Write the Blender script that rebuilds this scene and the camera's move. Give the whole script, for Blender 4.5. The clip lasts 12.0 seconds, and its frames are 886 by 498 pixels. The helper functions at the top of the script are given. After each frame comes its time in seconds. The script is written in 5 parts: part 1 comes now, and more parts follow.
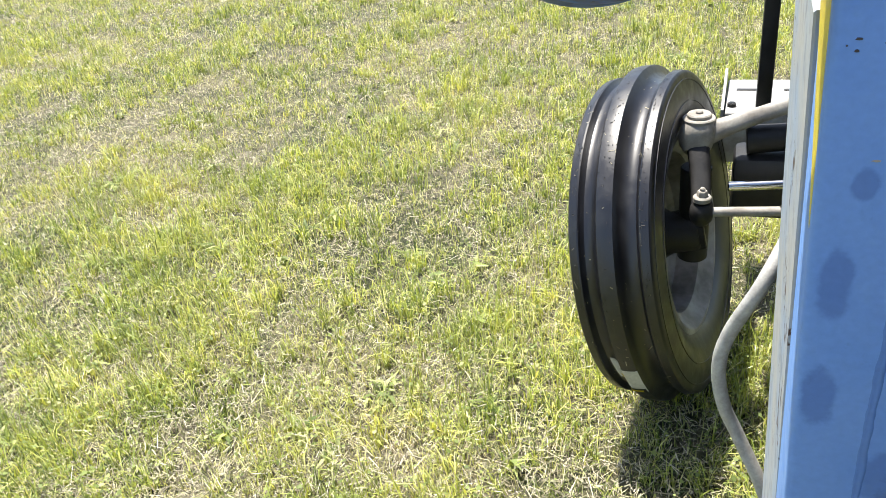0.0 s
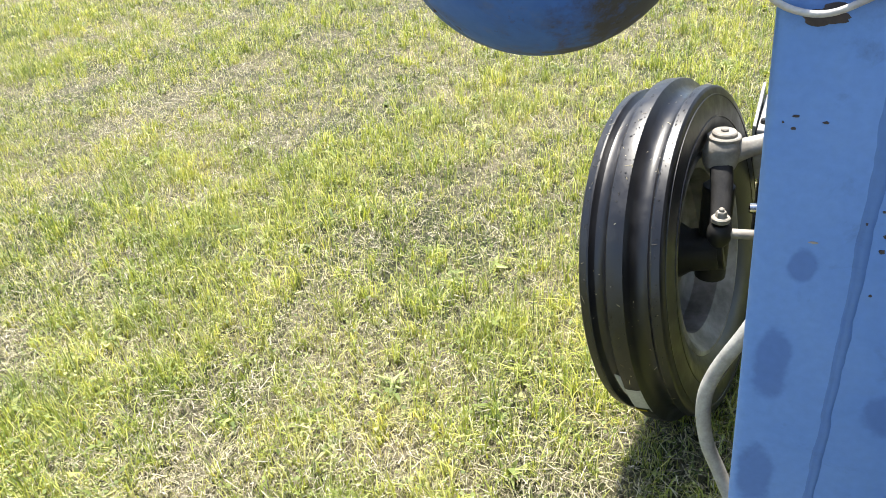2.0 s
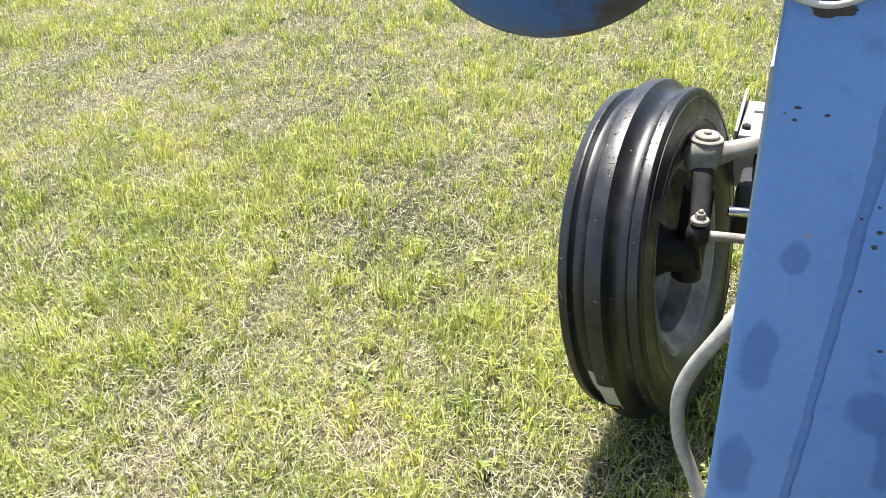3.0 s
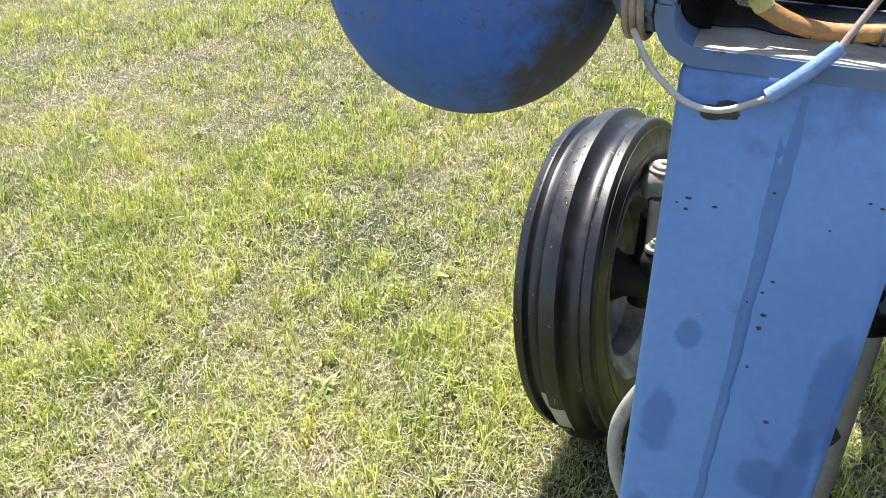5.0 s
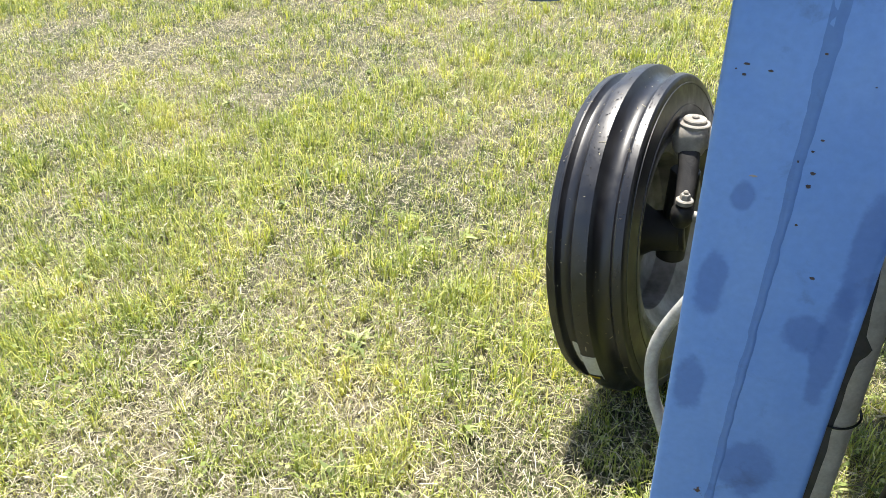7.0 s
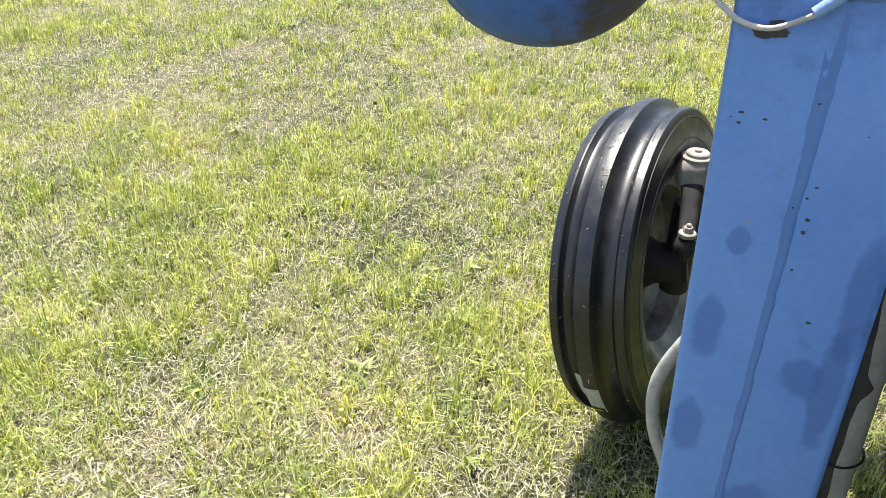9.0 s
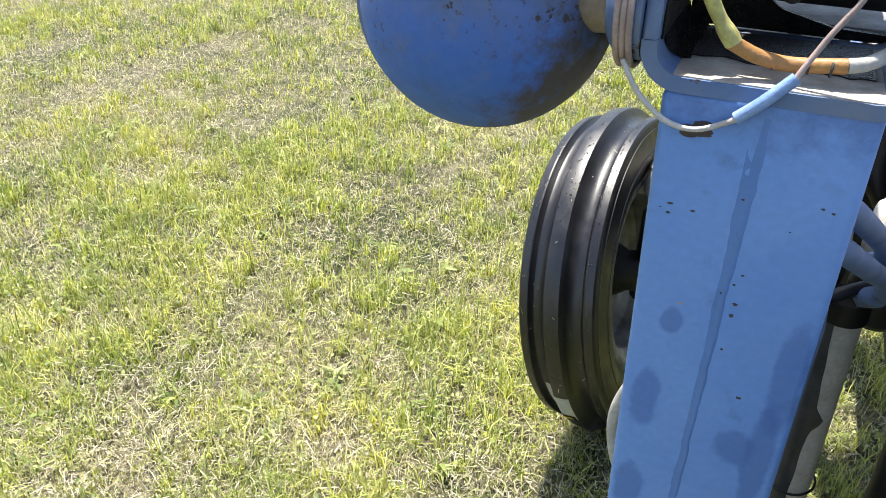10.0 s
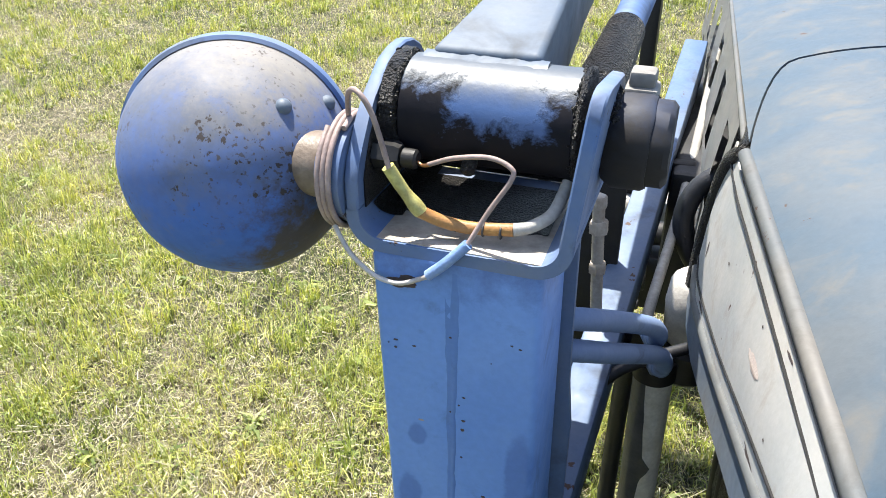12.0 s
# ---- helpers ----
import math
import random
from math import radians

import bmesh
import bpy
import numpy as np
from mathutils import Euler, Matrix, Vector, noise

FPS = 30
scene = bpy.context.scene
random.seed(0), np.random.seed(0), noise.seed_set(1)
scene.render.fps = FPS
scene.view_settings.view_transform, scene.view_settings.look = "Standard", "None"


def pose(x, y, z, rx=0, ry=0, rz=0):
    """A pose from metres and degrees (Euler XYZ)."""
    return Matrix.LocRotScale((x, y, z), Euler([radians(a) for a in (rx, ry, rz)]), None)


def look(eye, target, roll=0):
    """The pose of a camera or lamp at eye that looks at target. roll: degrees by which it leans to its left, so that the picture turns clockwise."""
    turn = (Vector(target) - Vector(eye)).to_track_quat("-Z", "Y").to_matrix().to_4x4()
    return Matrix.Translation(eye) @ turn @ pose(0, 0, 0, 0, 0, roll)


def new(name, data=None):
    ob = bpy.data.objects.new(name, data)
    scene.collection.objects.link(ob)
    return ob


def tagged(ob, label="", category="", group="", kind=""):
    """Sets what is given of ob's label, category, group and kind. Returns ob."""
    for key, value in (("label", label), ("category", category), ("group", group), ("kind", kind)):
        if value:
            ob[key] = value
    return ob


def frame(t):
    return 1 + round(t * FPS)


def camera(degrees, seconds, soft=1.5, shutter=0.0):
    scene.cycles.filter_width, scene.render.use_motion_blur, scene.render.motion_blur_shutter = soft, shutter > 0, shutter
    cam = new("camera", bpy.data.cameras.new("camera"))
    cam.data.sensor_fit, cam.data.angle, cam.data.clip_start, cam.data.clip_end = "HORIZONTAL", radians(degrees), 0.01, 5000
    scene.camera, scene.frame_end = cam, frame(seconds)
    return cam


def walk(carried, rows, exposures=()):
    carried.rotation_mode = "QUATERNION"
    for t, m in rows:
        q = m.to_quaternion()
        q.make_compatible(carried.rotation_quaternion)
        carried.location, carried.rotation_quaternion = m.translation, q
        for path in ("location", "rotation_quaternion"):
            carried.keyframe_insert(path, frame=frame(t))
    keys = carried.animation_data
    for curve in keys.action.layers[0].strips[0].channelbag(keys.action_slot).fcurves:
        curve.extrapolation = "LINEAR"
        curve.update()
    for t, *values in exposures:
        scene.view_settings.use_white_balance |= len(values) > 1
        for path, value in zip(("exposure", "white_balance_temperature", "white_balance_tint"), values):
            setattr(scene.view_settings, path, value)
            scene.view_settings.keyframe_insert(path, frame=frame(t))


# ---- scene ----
# ---- camera and its walk ----
cam = camera(58.9, 12.0, soft=0.50)
PATH = [
    (0, (-0.0953, -0.5218, 1.1011), (-0.4363, 0.2773, 0.6059), -7.41),
    (0.5, (-0.0650, -0.4880, 1.0824), (-0.4019, 0.3164, 0.5931), -6.59),
    (1, (-0.0571, -0.4836, 1.1101), (-0.4141, 0.3036, 0.6072), -5.93),
    (1.5, (-0.0426, -0.4793, 1.1257), (-0.4239, 0.2957, 0.6217), -7.25),
    (2, (-0.0524, -0.4789, 1.1157), (-0.4396, 0.2927, 0.6111), -5.42),
    (2.5, (-0.0644, -0.4834, 1.0970), (-0.4403, 0.2933, 0.5914), -3.41),
    (3, (-0.0598, -0.4829, 1.1088), (-0.4168, 0.2976, 0.5956), -1.87),
    (3.5, (-0.0553, -0.4804, 1.1233), (-0.3976, 0.3235, 0.6369), -0.38),
    (3.7, (-0.0508, -0.4702, 1.1135), (-0.3887, 0.3427, 0.6393), 0.46),
    (5.5, (-0.0286, -0.4776, 1.1463), (-0.3564, 0.3111, 0.6262), 1.04),
    (6, (-0.0179, -0.4988, 1.1453), (-0.3565, 0.2837, 0.6228), 0.70),
    (6.5, (-0.0153, -0.5207, 1.1333), (-0.3639, 0.2651, 0.6224), 0.76),
    (7, (-0.0377, -0.5400, 1.1127), (-0.3821, 0.2364, 0.5850), 0.49),
    (7.2, (-0.0403, -0.5471, 1.1056), (-0.3842, 0.2246, 0.5707), 0.67),
    (8.8, (-0.0377, -0.5320, 1.1143), (-0.3891, 0.2496, 0.5989), 1.55),
    (9, (-0.0350, -0.5386, 1.1213), (-0.3927, 0.2509, 0.6225), 0.74),
    (9.2, (-0.0368, -0.5302, 1.1446), (-0.3900, 0.2557, 0.6370), 1.97),
    (9.5, (-0.0356, -0.4856, 1.1566), (-0.3770, 0.3041, 0.6470), 1.49),
    (10, (-0.0232, -0.5155, 1.1675), (-0.3570, 0.2739, 0.6523), 1.18),
    (10.5, (-0.0134, -0.5094, 1.1606), (-0.3305, 0.2799, 0.6348), 1.70),
    (11, (0.0365, -0.4960, 1.1962), (-0.2825, 0.2894, 0.6656), 0.88),
    (11.5, (0.0563, -0.4847, 1.2233), (-0.2458, 0.3106, 0.6977), 0.38),
    (12, (0.0816, -0.4847, 1.2509), (-0.2034, 0.3311, 0.7476), -0.12),
]
walk(cam, [(t, look(eye, target, roll)) for t, eye, target, roll in PATH])

# ---- world, sun, exposure ----
SUN_FROM = Vector((-0.25, 0.24, 1.0)).normalized()
world = bpy.data.worlds.new("world")
world.use_nodes = True
scene.world = world
wn = world.node_tree.nodes
sky = wn.new("ShaderNodeTexSky")
sky.sky_type, sky.sun_disc = "NISHITA", False
sky.sun_elevation = math.asin(SUN_FROM.z)
sky.sun_rotation = math.atan2(SUN_FROM.x, SUN_FROM.y)
sky.dust_density = 1.5
wn["Background"].inputs["Strength"].default_value = 0.10
world.node_tree.links.new(sky.outputs[0], wn["Background"].inputs["Color"])
sun = new("sun", bpy.data.lights.new("sun", "SUN"))
sun.data.energy, sun.data.angle, sun.data.color = 4.2, radians(0.55), (1.0, 0.95, 0.86)
sun.matrix_world = look(SUN_FROM * 30, (0, 0, 0))
scene.view_settings.exposure = 1.6


# ---- materials ----
def material(name, build):
    m = bpy.data.materials.new(name)
    m.use_nodes = True
    nt = m.node_tree
    bsdf = nt.nodes["Principled BSDF"]
    build(nt, bsdf)
    return m


def node(nt, kind, **inputs):
    n = nt.nodes.new(kind)
    for key, value in inputs.items():
        n.inputs[key.replace("_", " ")].default_value = value
    return n


def coords(nt, scale=1.0):
    tc = nt.nodes.new("ShaderNodeTexCoord")
    mp = nt.nodes.new("ShaderNodeMapping")
    mp.inputs["Scale"].default_value = (scale, scale, scale) if not isinstance(scale, tuple) else scale
    nt.links.new(tc.outputs["Object"], mp.inputs["Vector"])
    return mp.outputs["Vector"]


def noise_tex(nt, vec, scale, detail=4.0, rough=0.55, distort=0.0):
    n = node(nt, "ShaderNodeTexNoise", Scale=scale, Detail=detail, Roughness=rough, Distortion=distort)
    nt.links.new(vec, n.inputs["Vector"])
    return n.outputs["Fac"]


def ramp(nt, fac, stops):
    r = nt.nodes.new("ShaderNodeValToRGB")
    els = r.color_ramp.elements
    while len(els) < len(stops):
        els.new(0.5)
    for e, (pos, col) in zip(els, stops):
        e.position = pos
        e.color = (*col, 1) if isinstance(col, tuple) else (col, col, col, 1)
    nt.links.new(fac, r.inputs["Fac"])
    return r.outputs["Color"]


def mix(nt, fac, a, b, mode="MIX"):
    n = nt.nodes.new("ShaderNodeMix")
    n.data_type, n.blend_type = "RGBA", mode
    for sock, v in ((n.inputs[0], fac), (n.inputs[6], a), (n.inputs[7], b)):
        if isinstance(v, (int, float)):
            sock.default_value = v
        elif isinstance(v, tuple):
            sock.default_value = (*v, 1)
        else:
            nt.links.new(v, sock)
    return n.outputs[2]


def bump(nt, bsdf, fac, strength, distance):
    b = node(nt, "ShaderNodeBump", Strength=strength, Distance=distance)
    nt.links.new(fac, b.inputs["Height"])
    nt.links.new(b.outputs["Normal"], bsdf.inputs["Normal"])


def paint(name, base, faded, chip=0.30, dirt=0.25, rough=0.38, rust=(0.055, 0.028, 0.018), grime=(0.05, 0.045, 0.035), fade_amount=0.5, chip_scale=55.0, spread=7.0, specks=0.0, ragged_tones=(), stains=()):
    """Old enamel: faded patches, dark chips down to rust, dull grime."""
    def build(nt, bsdf):
        v = coords(nt)
        big = noise_tex(nt, v, 9.0, 5.0)
        fade = ramp(nt, big, [(0.38, 0.0), (0.72, fade_amount)])
        col = mix(nt, fade, base, faded)
        for way, lo, hi, tone, most in ragged_tones:
            # tones that begin with a ragged edge along one direction, painted shade included
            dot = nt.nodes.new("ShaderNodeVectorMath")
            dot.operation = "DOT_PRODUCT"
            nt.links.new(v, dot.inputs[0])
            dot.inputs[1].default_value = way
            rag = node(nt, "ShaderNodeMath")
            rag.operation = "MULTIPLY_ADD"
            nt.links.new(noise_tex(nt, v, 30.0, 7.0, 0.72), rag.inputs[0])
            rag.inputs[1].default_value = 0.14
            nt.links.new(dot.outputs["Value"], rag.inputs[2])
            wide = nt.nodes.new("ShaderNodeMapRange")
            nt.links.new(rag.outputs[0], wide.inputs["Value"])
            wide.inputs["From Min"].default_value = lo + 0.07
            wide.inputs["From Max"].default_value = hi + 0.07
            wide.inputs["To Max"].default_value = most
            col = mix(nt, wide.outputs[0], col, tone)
        for x, z, rx, rz in stains:
            # soft-edged oil stains soaked into the paint
            off = nt.nodes.new("ShaderNodeVectorMath")
            off.operation = "SUBTRACT"
            nt.links.new(v, off.inputs[0])
            off.inputs[1].default_value = (x, 0, z)
            sc = nt.nodes.new("ShaderNodeVectorMath")
            sc.operation = "MULTIPLY"
            nt.links.new(off.outputs[0], sc.inputs[0])
            sc.inputs[1].default_value = (1 / rx, 0, 1 / rz)
            ln = nt.nodes.new("ShaderNodeVectorMath")
            ln.operation = "LENGTH"
            nt.links.new(sc.outputs[0], ln.inputs[0])
            rag = node(nt, "ShaderNodeMath")
            rag.operation = "MULTIPLY_ADD"
            nt.links.new(noise_tex(nt, v, 45.0, 4.0, 0.6), rag.inputs[0])
            rag.inputs[1].default_value = 1.1
            nt.links.new(ln.outputs["Value"], rag.inputs[2])
            soft = nt.nodes.new("ShaderNodeMapRange")
            soft.interpolation_type = "SMOOTHSTEP"
            nt.links.new(rag.outputs[0], soft.inputs["Value"])
            soft.inputs["From Min"].default_value, soft.inputs["From Max"].default_value = 1.30, 1.75
            soft.inputs["To Min"].default_value, soft.inputs["To Max"].default_value = 0.55, 0.0
            col = mix(nt, soft.outputs[0], col, (0.045, 0.11, 0.33))
        fine = noise_tex(nt, v, 140.0, 3.0)
        col = mix(nt, 0.12, col, ramp(nt, fine, [(0.3, 0.25), (0.7, 1.0)]), "MULTIPLY")
        if specks:
            dots = noise_tex(nt, v, 210.0, 2.0, 0.5)
            area = ramp(nt, noise_tex(nt, v, 11.0, 4.0), [(0.40, 0.0), (0.60, specks)])
            col = mix(nt, mix(nt, 1.0, ramp(nt, dots, [(0.62, 0.0), (0.68, 1.0)]), area, "MULTIPLY"), col, (0.055, 0.042, 0.035))
            rubs = noise_tex(nt, v, 38.0, 6.0, 0.7)
            col = mix(nt, ramp(nt, rubs, [(0.56, 0.0), (0.74, 0.45)]), col, (0.15, 0.145, 0.135))
        gr = noise_tex(nt, v, 16.0, 7.0, 0.65, 0.4)
        gmask = ramp(nt, gr, [(0.60 - 0.25 * dirt, 0.0), (0.86 - 0.25 * dirt, 0.75)])
        col = mix(nt, gmask, col, grime)
        ch = noise_tex(nt, v, chip_scale, 4.0, 0.6, 0.2)
        where = noise_tex(nt, v, spread, 3.0)
        both = node(nt, "ShaderNodeMath")
        both.operation = "MULTIPLY"
        nt.links.new(ch, both.inputs[0])
        nt.links.new(where, both.inputs[1])
        cmask = ramp(nt, both.outputs[0], [(0.43 - 0.2 * chip, 0.0), (0.45 - 0.2 * chip, 1.0)])
        col = mix(nt, cmask, col, rust)
        nt.links.new(col, bsdf.inputs["Base Color"])
        rr = ramp(nt, gr, [(0.3, rough), (0.8, min(1.0, rough + 0.4))])
        nt.links.new(rr, bsdf.inputs["Roughness"])
        hs = mix(nt, 0.5, fine, ramp(nt, cmask, [(0.0, 1.0), (1.0, 0.0)]))
        bump(nt, bsdf, hs, 0.18, 0.0015)
    return material(name, build)


def plain(name, a, b, rough=0.6, scale=40.0, metal=0.0, bumps=0.2, dist=0.002, detail=5.0):
    """One stuff in two tones, mottled, with a fine relief."""
    def build(nt, bsdf):
        v = coords(nt)
        n = noise_tex(nt, v, scale, detail)
        n2 = noise_tex(nt, v, scale * 6, 3.0)
        col = mix(nt, ramp(nt, n, [(0.35, 0.0), (0.65, 1.0)]), a, b)
        col = mix(nt, 0.25, col, ramp(nt, n2, [(0.3, 0.3), (0.7, 1.0)]), "MULTIPLY")
        nt.links.new(col, bsdf.inputs["Base Color"])
        nt.links.new(ramp(nt, n, [(0.3, rough * 0.8), (0.7, min(1, rough * 1.2))]), bsdf.inputs["Roughness"])
        bsdf.inputs["Metallic"].default_value = metal
        bump(nt, bsdf, n2, bumps, dist)
    return material(name, build)


def leafy(name, stops, through_tone, rough=0.5, patch=None):
    """Blades lit from both sides; the tone changes from blade to blade."""
    def build(nt, bsdf):
        geo = nt.nodes.new("ShaderNodeNewGeometry")
        col = ramp(nt, geo.outputs["Random Per Island"], stops)
        if patch:
            v = coords(nt)
            spot = noise_tex(nt, v, 1.1, 4.0, 0.6)
            col = mix(nt, ramp(nt, spot, [(0.45, 0.0), (0.68, 0.45)]), col, patch)
        if patch:
            grow = noise_tex(nt, v, 3.4, 5.0, 0.6)
            col = mix(nt, 1.0, col, ramp(nt, grow, [(0.36, (0.62, 0.70, 0.60)), (0.50, (1.0, 1.0, 1.0)), (0.66, (1.16, 1.12, 1.05))]), "MULTIPLY")
        nt.links.new(col, bsdf.inputs["Base Color"])
        bsdf.inputs["Roughness"].default_value = rough
        bsdf.inputs["Specular IOR Level"].default_value = 0.55
        tl = nt.nodes.new("ShaderNodeBsdfTranslucent")
        nt.links.new(mix(nt, 1.0, col, through_tone, "MULTIPLY"), tl.inputs["Color"])
        ms = nt.nodes.new("ShaderNodeMixShader")
        ms.inputs[0].default_value = 0.33
        nt.links.new(bsdf.outputs[0], ms.inputs[1])
        nt.links.new(tl.outputs[0], ms.inputs[2])
        nt.links.new(ms.outputs[0], nt.nodes["Material Output"].inputs["Surface"])
    return material(name, build)


# the post's darker top is painted shade from the bracket above it
BLUE_POST = paint("blue_post_enamel", (0.124, 0.260, 0.585), (0.195, 0.340, 0.64), chip=0.10, dirt=0.04, rough=0.36, ragged_tones=[((0, 0, 1), 0.985, 1.03, (0.065, 0.125, 0.31), 0.8)],
                  stains=[(-0.037, 0.832, 0.0082, 0.0135), (-0.0455, 0.748, 0.0125, 0.031), (0.0575, 0.800, 0.012, 0.060), (0.0335, 0.722, 0.017, 0.018), (-0.046, 0.640, 0.014, 0.030), (0.020, 0.56, 0.024, 0.035), (0.0535, 0.715, 0.011, 0.06)])
BLUE_SEAM = paint("blue_seam_enamel", (0.088, 0.190, 0.46), (0.12, 0.24, 0.52), chip=0.05, dirt=0.08, rough=0.38)
BLUE_EDGE = paint("sunned_blue_enamel", (0.075, 0.145, 0.315), (0.185, 0.205, 0.235), chip=0.28, dirt=0.38, rough=0.48, fade_amount=0.95)
# lamp shell: greyer towards the top, brown and darker towards the lower right
BLUE_LAMP = paint("blue_lamp_enamel", (0.040, 0.130, 0.45), (0.070, 0.165, 0.43), rust=(0.040, 0.032, 0.030), chip=0.32, dirt=0.36, rough=0.55, chip_scale=150.0, spread=16.0, specks=0.9, grime=(0.09, 0.10, 0.12), ragged_tones=[((0, 0, 1), -0.020, 0.075, (0.125, 0.130, 0.138), 0.88), ((0.25, 0.2, 0.9), 0.050, 0.10, (0.235, 0.215, 0.185), 0.85), ((0.25, 0, -0.95), 0.076, 0.104, (0.12, 0.080, 0.035), 0.8), ((0.80, 0, -0.5), 0.052, 0.085, (0.050, 0.040, 0.03), 0.95)])
BLUE_PALE = paint("faded_blue_enamel", (0.054, 0.084, 0.116), (0.086, 0.100, 0.112), chip=0.02, dirt=0.30, rough=0.44, fade_amount=0.95, grime=(0.150, 0.135, 0.112))
BLUE_ARM = paint("dusty_blue_enamel", (0.092, 0.122, 0.165), (0.155, 0.165, 0.172), chip=0.12, dirt=0.3, rough=0.45, fade_amount=0.9, grime=(0.07, 0.068, 0.065))
BLUE_BRACE = paint("sky_blue_enamel", (0.078, 0.135, 0.255), (0.15, 0.19, 0.26), chip=0.25, dirt=0.25, rough=0.45, fade_amount=0.9)
PALE = paint("weathered_pale_enamel", (0.35, 0.36, 0.36), (0.46, 0.44, 0.41), chip=-0.1, dirt=0.15, rough=0.45, fade_amount=0.9, grime=(0.25, 0.19, 0.14))
PRIMER = plain("reddish_primer", (0.52, 0.42, 0.37), (0.58, 0.50, 0.45), 0.6, 40.0)
BEAD = paint("worn_bead_enamel", (0.092, 0.102, 0.108), (0.145, 0.136, 0.122), chip=0.24, dirt=0.2, rough=0.45, fade_amount=0.9)
BOSS = paint("filthy_blue_enamel", (0.014, 0.028, 0.070), (0.026, 0.024, 0.024), chip=0.2, dirt=0.7, rough=0.6, grime=(0.017, 0.013, 0.010), ragged_tones=[((0, 0, -1), -1.165, -1.105, (0.014, 0.012, 0.011), 0.95)])


def greasy_tube(nt, bsdf):
    """Blue enamel in the middle, caked black below and towards both ends, a sheen painted pale on top."""
    v = coords(nt)
    xyz = nt.nodes.new("ShaderNodeSeparateXYZ")
    nt.links.new(v, xyz.inputs[0])

    def calc(op, a, b, c=0.0):
        n = nt.nodes.new("ShaderNodeMath")
        n.operation = op
        for sock, q in zip(n.inputs, (a, b, c)):
            if isinstance(q, (int, float)):
                sock.default_value = q
            else:
                nt.links.new(q, sock)
        return n.outputs[0]

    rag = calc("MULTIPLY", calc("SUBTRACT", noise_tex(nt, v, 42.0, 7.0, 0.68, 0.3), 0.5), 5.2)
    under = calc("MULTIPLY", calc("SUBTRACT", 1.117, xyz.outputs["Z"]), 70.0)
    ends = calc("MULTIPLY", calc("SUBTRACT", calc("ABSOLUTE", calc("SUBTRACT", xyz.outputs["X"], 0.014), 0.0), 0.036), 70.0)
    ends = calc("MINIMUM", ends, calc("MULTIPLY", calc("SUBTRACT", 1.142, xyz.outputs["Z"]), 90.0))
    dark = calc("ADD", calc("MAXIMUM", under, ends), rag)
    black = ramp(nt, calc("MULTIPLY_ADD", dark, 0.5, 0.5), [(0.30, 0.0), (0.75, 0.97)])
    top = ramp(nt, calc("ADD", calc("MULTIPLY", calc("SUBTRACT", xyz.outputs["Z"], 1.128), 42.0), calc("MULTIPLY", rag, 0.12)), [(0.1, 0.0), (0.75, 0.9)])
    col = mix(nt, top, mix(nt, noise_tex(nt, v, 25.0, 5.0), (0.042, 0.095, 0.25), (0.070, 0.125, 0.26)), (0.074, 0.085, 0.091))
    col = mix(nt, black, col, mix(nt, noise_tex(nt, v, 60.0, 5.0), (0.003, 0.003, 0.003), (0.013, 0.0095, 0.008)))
    nt.links.new(col, bsdf.inputs["Base Color"])
    nt.links.new(ramp(nt, black, [(0.0, 0.46), (1.0, 0.62)]), bsdf.inputs["Roughness"])
    nt.links.new(ramp(nt, black, [(0.0, 0.5), (1.0, 0.12)]), bsdf.inputs["Specular IOR Level"])
    bump(nt, bsdf, mix(nt, 0.6, noise_tex(nt, v, 130.0, 4.0), black), 0.35, 0.0015)


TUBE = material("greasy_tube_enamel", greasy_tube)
GREYSTEEL = plain("dusty_grey_steel", (0.32, 0.31, 0.29), (0.20, 0.19, 0.175), 0.62, 30.0, 0.0)
DARKSTEEL = plain("dark_oily_steel", (0.010, 0.010, 0.0105), (0.022, 0.021, 0.021), 0.55, 35.0, 0.2)
# black grease, also the colour of the painted shade inside the bracket
GREASE_AND_SHADE = plain("black_grease_and_shade", (0.005, 0.0045, 0.004), (0.018, 0.0155, 0.013), 0.45, 70.0, 0.0, 1.0, 0.006)
CHROME = plain("chrome", (0.75, 0.75, 0.75), (0.6, 0.6, 0.6), 0.12, 20.0, 1.0, 0.05)
RIM = plain("dusty_rim_paint", (0.35, 0.34, 0.32), (0.12, 0.113, 0.10), 0.6, 14.0, detail=8.0)
HOSEBLACK = plain("black_hose_rubber", (0.009, 0.010, 0.014), (0.020, 0.021, 0.026), 0.5, 40.0)
SLEEVEBLACK = plain("dusty_black_sleeve", (0.050, 0.052, 0.058), (0.085, 0.085, 0.088), 0.45, 30.0)
HOSEGREY = plain("dusty_grey_hose", (0.42, 0.41, 0.38), (0.29, 0.28, 0.26), 0.6, 45.0)
HOSEPALE = plain("pale_hose", (0.62, 0.59, 0.54), (0.48, 0.45, 0.41), 0.55, 40.0)
PIPEWHITE = plain("dusty_white_pipe", (0.80, 0.78, 0.74), (0.66, 0.63, 0.58), 0.5, 30.0)
GUARD = plain("weathered_guard_steel", (0.36, 0.36, 0.35), (0.24, 0.235, 0.22), 0.6, 25.0)
HOSEBLUE = paint("overpainted_blue_hose", (0.13, 0.20, 0.36), (0.24, 0.30, 0.42), chip=0.1, dirt=0.2, rough=0.5)
WIREWHITE = plain("grimy_white_wire", (0.60, 0.56, 0.52), (0.42, 0.38, 0.35), 0.5, 60.0)
WIREPINK = plain("pale_pink_wire", (0.40, 0.30, 0.27), (0.25, 0.19, 0.17), 0.5, 60.0)
